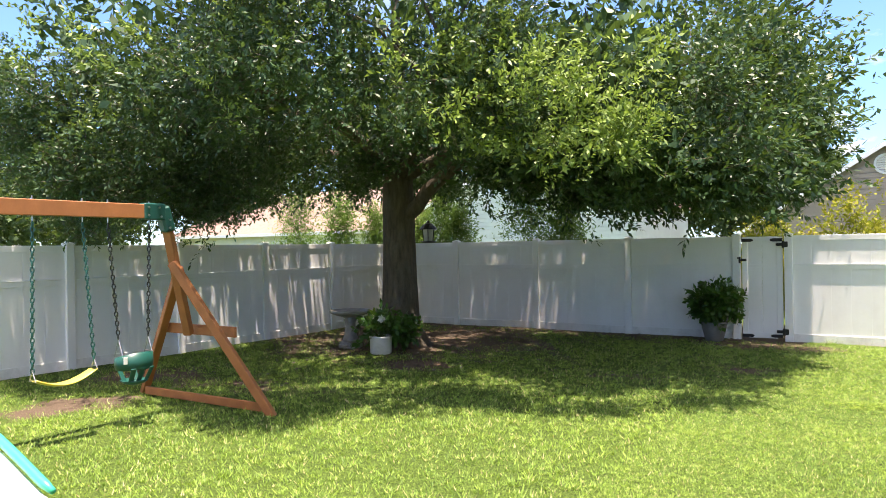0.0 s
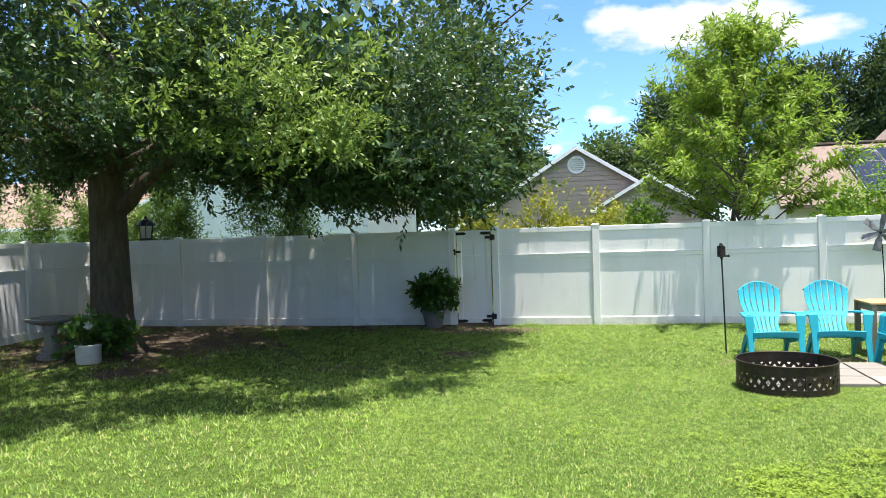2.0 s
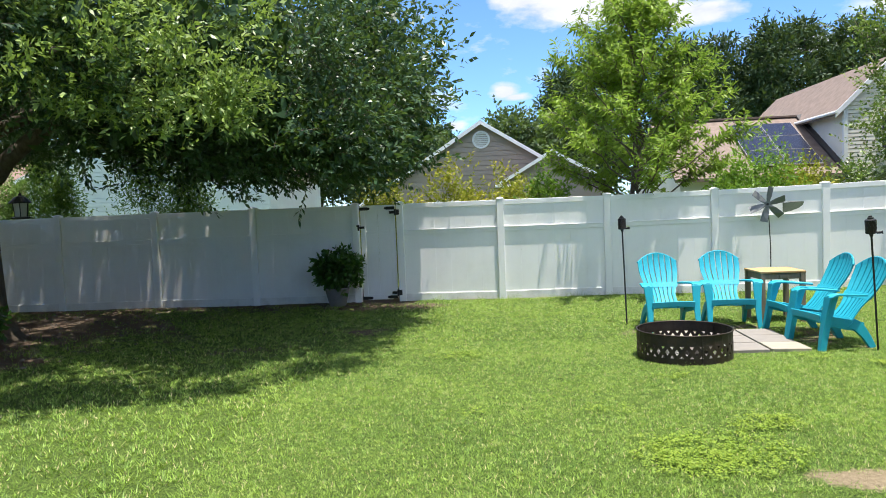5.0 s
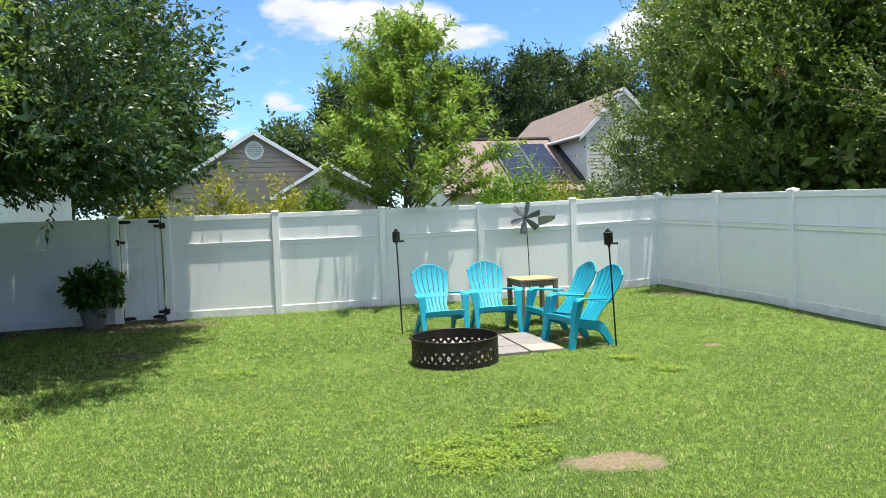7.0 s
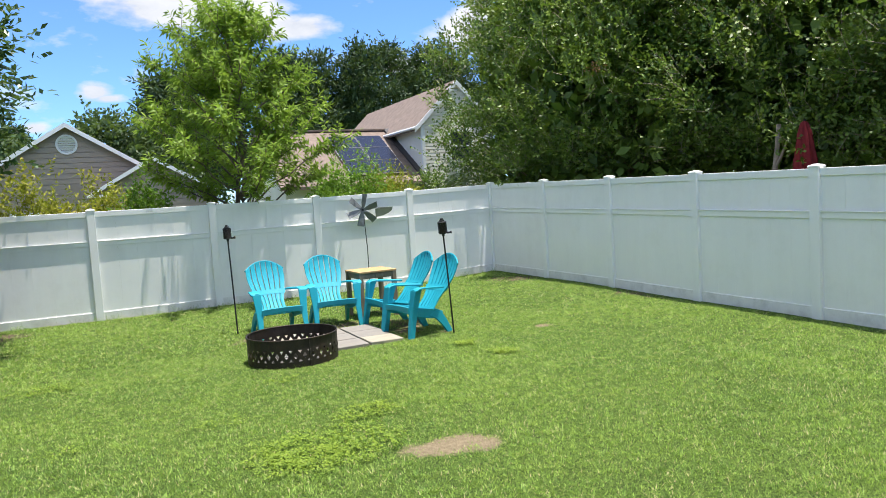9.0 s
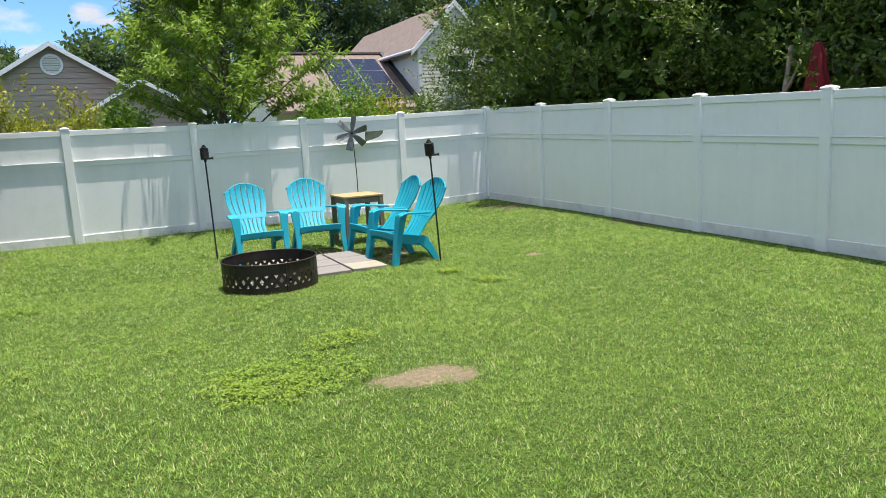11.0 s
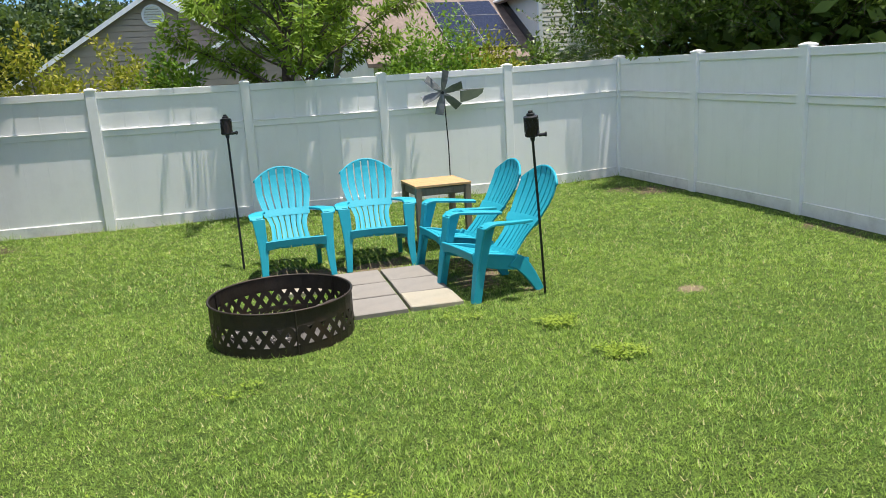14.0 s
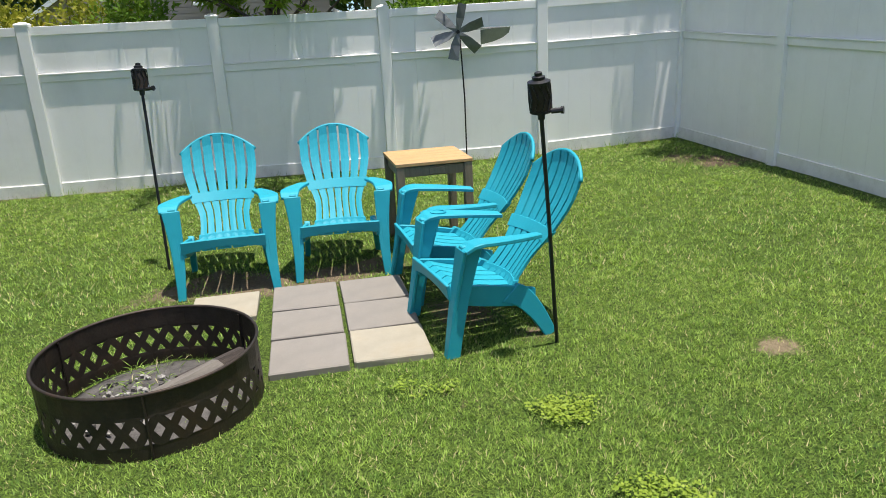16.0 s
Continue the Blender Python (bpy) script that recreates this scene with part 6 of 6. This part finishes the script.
def swing_set():
    X = -7.1
    apex = Vector((X, 4.72, 2.10))
    t = anchor("swing_set", Matrix.Identity(4), "stained wooden swing set frame with green brackets on the lawn", "swing set")
    bm = bmesh.new()
    bar(bm, (X, -0.6, 2.09), (X, 4.66, 2.10), 0.085, 0.14, 0.006)
    part("beam", bm, CEDAR, t)

    def plane(x, z):
        return Vector((x, 4.78 + 0.66 * (1 - z / 2.1), z))
    bm = bmesh.new()
    bar(bm, plane(X - 0.02, 2.02), plane(-7.28, 0.80), 0.085, 0.085, 0.006)
    part("post", bm, CEDAR, t)
    for x0, z0, xf, nm in ((-7.20, 1.52, -8.56, "rear_leg"), (-7.13, 1.58, -6.22, "front_leg")):
        bm = bmesh.new()
        off = Vector((0, 0.062 if nm == "rear_leg" else -0.062, 0))
        bar(bm, plane(x0, z0) + off, plane(xf, -0.02) + off, 0.085, 0.085, 0.006)
        part(nm, bm, CEDAR, t)
    bm = bmesh.new()
    bar(bm, plane(-7.80, 0.84) + Vector((0, 0.12, 0)), plane(-6.66, 0.84) + Vector((0, 0.12, 0)), 0.035, 0.11, 0.004)
    part("cross_brace", bm, CEDAR, t)
    bm = bmesh.new()
    bar(bm, plane(-8.36, 0.06) - Vector((0, 0.02, 0)), plane(-6.36, 0.06) - Vector((0, 0.02, 0)), 0.035, 0.09, 0.004)
    part("ground_rail", bm, CEDAR, t)
    bm = bmesh.new()
    box(bm, (X, 4.64, 2.10), (0.11, 0.24, 0.165), bevel=0.012)
    box(bm, (X - 0.005, 4.79, 2.03), (0.11, 0.13, 0.26), Matrix.Rotation(radians(16), 3, "X"), 0.02)
    b = part("corner_bracket", bm, GREEN_PLASTIC, t, "dark green steel corner bracket")
    for yy, zz in ((4.56, 2.14), (4.56, 2.06), (4.68, 2.14), (4.70, 2.05), (4.80, 2.02), (4.80, 1.94)):
        bm = bmesh.new()
        tube(bm, [(X + 0.052, yy, zz), (X + 0.066, yy, zz)], 0.011, 8)
        part("bolt", bm, STEEL, b)
    for yy in (3.46, 3.91, 4.16, 4.60):
        bm = bmesh.new()
        tube(bm, [(X, yy, 2.20), (X, yy, 1.98)], 0.006, 6)
        lathe(bm, [(0.014, 0), (0.014, 0.012)], 8, (X, yy, 2.165))
        part("swing_hanger", bm, STEEL, t)
    # belt swing
    s = anchor("belt_swing", Matrix.Identity(4), "yellow plastic belt swing on green coated chains", "swing")
    for yt, yb, zb in ((3.46, 3.43, 0.66), (3.91, 3.99, 0.69)):
        bm = bmesh.new()
        chain(bm, (X, yt, 1.97), (X + 0.02, yb, zb), 0.055, 0.0065)
        part("chain", bm, CHAIN_GREEN, s)
        bm = bmesh.new()
        tube(bm, [(X + 0.02, yb, zb + 0.02), (X - 0.035, yb, zb - 0.07), (X + 0.075, yb, zb - 0.07), (X + 0.02, yb, zb + 0.02)], 0.005, 6)
        part("triangle_hook", bm, STEEL, s)
    bm = bmesh.new()
    rows = []
    for i in range(13):
        f = i / 12
        y = 3.43 + 0.56 * f
        z = 0.60 + 0.02 * f - 0.085 * math.sin(f * math.pi)
        w = 0.055 + 0.02 * math.sin(f * math.pi)
        rows.append([bm.verts.new((X + 0.02 + sx * w, y, z + dz + abs(sx) * 0.01)) for sx, dz in ((-1, 0), (0, -0.005), (1, 0), (1, -0.01), (0, -0.015), (-1, -0.01))])
    for g0, g1 in zip(rows, rows[1:]):
        for k in range(6):
            bm.faces.new((g0[k], g0[(k + 1) % 6], g1[(k + 1) % 6], g1[k]))
    bm.faces.new(rows[0])
    bm.faces.new(list(reversed(rows[-1])))
    bmesh.ops.recalc_face_normals(bm, faces=bm.faces[:])
    part("seat", bm, YELLOW_PLASTIC, s, "", True)
    # bucket swing
    s = anchor("toddler_swing", Matrix.Identity(4), "dark green full-bucket toddler swing on black chains", "swing")
    for yt, yb in ((4.16, 4.25), (4.60, 4.57)):
        bm = bmesh.new()
        chain(bm, (X, yt, 1.97), (X, yb, 0.86), 0.055, 0.0065)
        part("chain", bm, CHAIN_BLACK, s)
        bm = bmesh.new()
        tube(bm, [(X, yb, 0.86), (X - 0.07, yb, 0.69), (X + 0.07, yb, 0.69), (X, yb, 0.86)], 0.005, 6)
        part("triangle_hook", bm, STEEL, s)
    cy, cz = 4.41, 0.42
    bm = bmesh.new()
    n = 28
    rings = []
    for r, z in ((0.175, 0.27), (0.18, 0.20), (0.172, 0.14), (0.165, 0.14), (0.166, 0.20), (0.163, 0.27)):
        rings.append([bm.verts.new((X + r * 0.85 * math.cos(2 * math.pi * k / n), cy + r * 1.05 * math.sin(2 * math.pi * k / n), cz + z + (0.04 * math.cos(2 * math.pi * k / n) if z > 0.25 else 0))) for k in range(n)])
    for i in range(6):
        g0, g1 = rings[i], rings[(i + 1) % 6]
        for k in range(n):
            bm.faces.new((g0[k], g0[(k + 1) % n], g1[(k + 1) % n], g1[k]))
    bmesh.ops.recalc_face_normals(bm, faces=bm.faces[:])
    part("bucket_rim", bm, GREEN_PLASTIC, s, "", True)
    for sx, yy in ((1, cy - 0.10), (1, cy), (1, cy + 0.10), (-1, cy - 0.08), (-1, cy + 0.08)):
        bm = bmesh.new()
        bar(bm, (X + sx * 0.145, yy, cz + 0.16), (X + sx * 0.06, cy + (yy - cy) * 0.8, cz + 0.01), 0.05, 0.014, 0.004)
        part("bucket_strap", bm, GREEN_PLASTIC, s)
    bm = bmesh.new()
    lathe(bm, [(0.03, -0.02), (0.10, 0.0), (0.13, 0.03), (0.12, 0.035), (0.09, 0.015), (0.02, -0.005)], 20, (X, cy, cz))
    part("bucket_base", bm, GREEN_PLASTIC, s, "", True)
    bm = bmesh.new()
    box(bm, (X + 0.10, 4.255, 0.66), (0.012, 0.04, 0.07), bevel=0.004)
    part("label_plate", bm, WHITE_POT, s)


def slide():
    t = anchor("slide", Matrix.Identity(4), "wavy turquoise-edged white plastic slide on the lawn", "slide")
    a, d = Vector((-5.50, 2.50, 0.0)), Vector((-0.94, 0.02, 0)).normalized()
    side = Vector((-d.y, d.x, 0))

    def line(f):
        return a + d * (2.4 * f) + Vector((0, 0, 0.07 + 1.15 * f ** 1.35 + 0.03 * math.sin(f * 9)))
    rows = 22
    bm = bmesh.new()
    g = []
    for i in range(rows):
        p = line(i / (rows - 1))
        g.append([bm.verts.new(p + side * w + Vector((0, 0, h))) for w, h in ((-0.22, 0.0), (-0.12, -0.015), (0.12, -0.015), (0.22, 0.0), (0.22, -0.02), (0.0, -0.04), (-0.22, -0.02))])
    for g0, g1 in zip(g, g[1:]):
        for k in range(7):
            bm.faces.new((g0[k], g0[(k + 1) % 7], g1[(k + 1) % 7], g1[k]))
    bm.faces.new(g[0])
    bm.faces.new(list(reversed(g[-1])))
    bmesh.ops.recalc_face_normals(bm, faces=bm.faces[:])
    part("slide_bed", bm, SLIDE_WHITE, t, "white slide bed", True)
    for s in (-1, 1):
        bm = bmesh.new()
        tube(bm, [line(i / (rows - 1)) + side * s * 0.24 + Vector((0, 0, 0.05)) for i in range(rows)], [0.022] + [0.034] * (rows - 2) + [0.03], 10)
        part("slide_edge", bm, SLIDE_GREEN, t, "turquoise rolled edge", True)
    bm = bmesh.new()
    box(bm, tuple(line(1.0) + Vector((-0.1, 0, -0.62))), (0.09, 0.5, 1.3), bevel=0.006)
    part("support", bm, CEDAR, t)


def bird_bath():
    t = anchor("bird_bath", pose(-8.88, 9.74, 0), "weathered grey stone bird bath with a scalloped bowl", "bird bath")
    bm = bmesh.new()
    lathe(bm, [(0.21, -0.02), (0.21, 0.05), (0.185, 0.065), (0.19, 0.10), (0.15, 0.12)], 8)
    part("plinth", bm, STONE, t)
    bm = bmesh.new()
    lathe(bm, [(0.145, 0.11), (0.105, 0.22), (0.085, 0.36), (0.09, 0.44), (0.12, 0.47), (0.10, 0.50), (0.13, 0.53)], 24, wave=lambda a, r, z: 0.03 * math.cos(8 * a) if 0.15 < z < 0.45 else 0)
    part("column", bm, STONE, t, "fluted stone column", True)
    bm = bmesh.new()
    lathe(bm, [(0.10, 0.52), (0.22, 0.55), (0.34, 0.60), (0.36, 0.635), (0.34, 0.645), (0.30, 0.615), (0.18, 0.585), (0.0001, 0.58)], 48, wave=lambda a, r, z: 0.035 * math.cos(12 * a) if r > 0.2 else 0)
    part("bowl", bm, STONE, t, "scalloped stone bowl", True)


def potted_plants():
    t = anchor("white_flower_pot", pose(-7.92, 9.36, 0), "white glazed pot of leafy green plants with one white flower", "potted plant")
    bm = bmesh.new()
    lathe(bm, [(0.15, 0.0), (0.172, 0.02), (0.178, 0.25), (0.19, 0.265), (0.19, 0.29), (0.165, 0.29), (0.16, 0.24), (0.0001, 0.24)], 28)
    part("pot", bm, WHITE_POT, t, "", True)
    k = 40
    d = unit(rng.normal(size=(k, 3)) + np.array([0, 0, 0.6]))
    c = d * rng.uniform(0.1, 0.27, (k, 1)) * np.array([1.25, 1.1, 0.95]) + np.array([0, 0, 0.36])
    at, axis, s, e = twig_points(c, d, 3, 4, 0.06, 0.12, 0.3)
    leaves("foliage", at, axis, 0.12, 0.07, LEAF_BROAD, t, 0.3, 0.8)
    twig_sticks("stem", np.zeros((k, 3)) + np.array([0, 0, 0.24]), c, 0.006, LEAF_BROAD, t)
    n = 14
    a = np.linspace(0, 6.283, n)
    P = np.zeros((n, 3)) + np.array([0.17, -0.18, 0.58])
    leaves("flower", P, np.stack([np.cos(a), 0 * a - 0.3, np.sin(a)], -1), 0.075, 0.055, PETAL_WHITE, t, 0, 0.1)
    t = anchor("leafy_companion_plant", pose(-7.72, 9.72, 0), "broad-leaved green plant at the foot of the tree", "plant")
    k = 36
    d = unit(rng.normal(size=(k, 3)) + np.array([0, 0, 0.5]))
    c = d * rng.uniform(0.06, 0.18, (k, 1)) + np.array([0, 0, 0.30])
    at, axis, s, e = twig_points(c, d, 3, 4, 0.06, 0.12, 0.3)
    leaves("foliage", at, axis, 0.11, 0.07, LEAF_BROAD, t, 0.3, 0.8)
    twig_sticks("stem", np.zeros((k, 3)), c, 0.006, LEAF_BROAD, t)
    t = anchor("grey_plant_pot", pose(-3.60, 13.25, 0), "round bushy green plant in a grey pot beside the gate", "potted plant")
    bm = bmesh.new()
    lathe(bm, [(0.13, 0.0), (0.15, 0.02), (0.20, 0.22), (0.215, 0.30), (0.225, 0.31), (0.225, 0.335), (0.20, 0.335), (0.19, 0.29), (0.0001, 0.29)], 28)
    part("pot", bm, GREY_POT, t, "", True)
    k = 95
    d = unit(rng.normal(size=(k, 3)))
    c = d * rng.random((k, 1)) ** 0.4 * np.array([0.40, 0.36, 0.30]) + np.array([0, 0, 0.66])
    at, axis, s, e = twig_points(c, d, 4, 4, 0.05, 0.10, 0.3)
    leaves("foliage", at, axis, 0.115, 0.07, LEAF_BROAD, t, 0.25, 0.8)
    twig_sticks("stem", np.zeros((k, 3)) + np.array([0, 0, 0.3]), c, 0.007, LEAF_BROAD, t)


def lantern():
    """Post-top lamp standing just behind the back fence."""
    t = anchor("garden_lantern", pose(-10.07, 13.95, 0), "dark bronze lantern with frosted panes above the fence", "lantern")
    bm = bmesh.new()
    tube(bm, [(0, 0, -0.1), (0, 0, 1.84)], 0.03, 10)
    part("pole", bm, BLACK_METAL, t)
    bm = bmesh.new()
    lathe(bm, [(0.05, 1.80), (0.20, 1.835), (0.21, 1.85), (0.13, 1.87)], 6)
    part("base", bm, BLACK_METAL, t)
    for k in range(6):
        a = 2 * math.pi * k / 6
        b = 2 * math.pi * (k + 1) / 6
        bm = bmesh.new()
        tube(bm, [(0.12 * math.cos(a), 0.12 * math.sin(a), 1.86), (0.15 * math.cos(a), 0.15 * math.sin(a), 2.14)], 0.01, 6)
        part("frame_bar", bm, BLACK_METAL, t)
        bm = bmesh.new()
        q = [bm.verts.new(((r * math.cos(g), r * math.sin(g), z))) for r, g, z in ((0.112, a, 1.87), (0.112, b, 1.87), (0.142, b, 2.13), (0.142, a, 2.13), (0.108, a, 1.87), (0.108, b, 1.87), (0.138, b, 2.13), (0.138, a, 2.13))]
        for idx in ((0, 1, 2, 3), (5, 4, 7, 6), (0, 4, 5, 1), (3, 2, 6, 7)):
            bm.faces.new([q[i] for i in idx])
        part("pane", bm, FROSTED, t)
    bm = bmesh.new()
    lathe(bm, [(0.205, 2.13), (0.21, 2.145), (0.15, 2.21), (0.09, 2.265), (0.04, 2.285), (0.03, 2.30), (0.035, 2.315), (0.012, 2.335), (0.001, 2.36)], 12)
    part("roof", bm, BLACK_METAL, t)


def umbrella():
    t = anchor("patio_umbrella", pose(9.0, 7.74, 0), "closed dark red patio umbrella beyond the side fence", "umbrella")
    bm = bmesh.new()
    tube(bm, [(0, 0, -0.05), (0, 0, 2.5)], 0.02, 8)
    part("pole", bm, BLACK_METAL, t)
    bm = bmesh.new()
    lathe(bm, [(0.17, 1.25), (0.19, 1.4), (0.15, 1.9), (0.09, 2.3), (0.05, 2.45), (0.01, 2.48)], 32, wave=lambda a, r, z: 0.18 * math.cos(8 * a + z * 2))
    part("canopy", bm, RED_CLOTH, t, "folded dark red canopy", True)
    t = anchor("dead_branch", pose(9.0, 8.3, 0), "bare pale dead branch standing beyond the side fence", "branch")
    bm = bmesh.new()
    limb(bm, (0, 0.18, -0.05), (0, -0.12, 2.48), 0.07, 0.035, 0.05, 7)
    limb(bm, (0, 0.0, 1.75), (0, -0.26, 2.2), 0.03, 0.02, 0.0, 4)
    part("branch_wood", bm, PALE_BARK, t, "", True)


def clover_patches():
    pts = []
    for cx, cy, rx, ry, k in ((0.85, 5.25, 0.55, 0.45, 400), (0.6, 5.05, 0.4, 0.25, 100), (1.35, 5.85, 0.30, 0.22, 110), (-1.1, 8.5, 0.4, 0.2, 60), (3.3, 7.05, 0.16, 0.13, 60), (3.18, 7.7, 0.15, 0.11, 60), (0.3, 6.3, 0.25, 0.15, 20), (1.0, 7.35, 0.2, 0.12, 18), (-0.9, 6.2, 0.2, 0.15, 18), (2.6, 8.1, 0.2, 0.1, 16)):
        a, r = rng.uniform(0, 6.283, k), np.sqrt(rng.random(k)) * (0.7 + 0.5 * rng.random(k))
        x, y = cx + np.cos(a) * r * rx, cy + np.sin(a) * r * ry
        pts.append(np.stack([x, y, hills(x, y) + 0.022 + 0.022 * rng.random(k)], -1))
    P = np.repeat(np.concatenate(pts), 9, 0)
    P = P + rng.normal(size=P.shape) * np.array([0.022, 0.022, 0.004])
    n = len(P)
    a = rng.uniform(0, 6.283, n)
    tagged(leaves("clover", P, np.stack([np.cos(a), np.sin(a), 0 * a + 0.15], -1), 0.019, 0.014, CLOVER, None, 0, 1.6), "patches of bright yellow-green low weeds in the lawn", "weeds", kind="stuff")


def litter():
    """Fallen leaves and bits of bark on the bare ground under the tree."""
    n = 2600
    x, y = rng.uniform(-10.9, -3.0, n), rng.uniform(6.5, 13.6, n)
    keep = rng.random(n) < bare_mask(x, y)
    x, y = x[keep], y[keep]
    P = np.stack([x, y, hills(x, y) + 0.012], -1)
    a = rng.uniform(0, 6.283, len(x))
    tagged(leaves("leaf_litter", P, np.stack([np.cos(a), np.sin(a), 0 * a + 0.1], -1), 0.07, 0.025, LOG_WOOD, None, 0, 1.5), "dry brown fallen leaves under the tree", "leaf litter", kind="stuff")


pavers()
fire_ring()
chairs()
side_table()
torch((1.10, 10.40, 0), (1.09, 10.58, 1.51))
torch((3.41, 8.42, 0), (3.245, 8.24, 1.45))
windmill()
swing_set()
slide()
bird_bath()
potted_plants()
lantern()
umbrella()
clover_patches()
litter()
grass("grass_near", -0.6, 4.9, 5.8, 9.4, 14500, 0.024, 0.0052, "short mown lawn grass in the middle of the yard")
grass("grass_path", -2.6, 5.2, 2.2, 5.8, 10500, 0.025, 0.0056, "short mown lawn grass by the walk")
grass("grass_back", -2.6, 6.9, 9.4, 13.62, 4600, 0.033, 0.0075, "short mown lawn grass along the back fence")
grass("grass_side", 4.9, 6.9, 2.0, 9.4, 6200, 0.029, 0.0065, "short mown lawn grass along the side fence")
grass("grass_shade", -10.9, -2.6, 2.5, 13.5, 2600, 0.040, 0.009, "lawn grass in the shade of the tree")
grass("grass_left", -2.6, -0.6, 5.8, 9.4, 12000, 0.025, 0.0052, "short mown lawn grass at the edge of the shade")
grass("grass_tufts", 0.9, 3.7, 7.7, 10.1, 420, 0.06, 0.003, "longer tufts of grass round the fire ring and chairs")
grass("grass_edge", -2.4, 6.95, 13.35, 13.66, 420, 0.10, 0.006, "uncut grass along the foot of the fence")
grass("grass_start", -10.9, 6.9, -3.4, 2.2, 900, 0.032, 0.012, "short mown lawn grass where the walk begins")
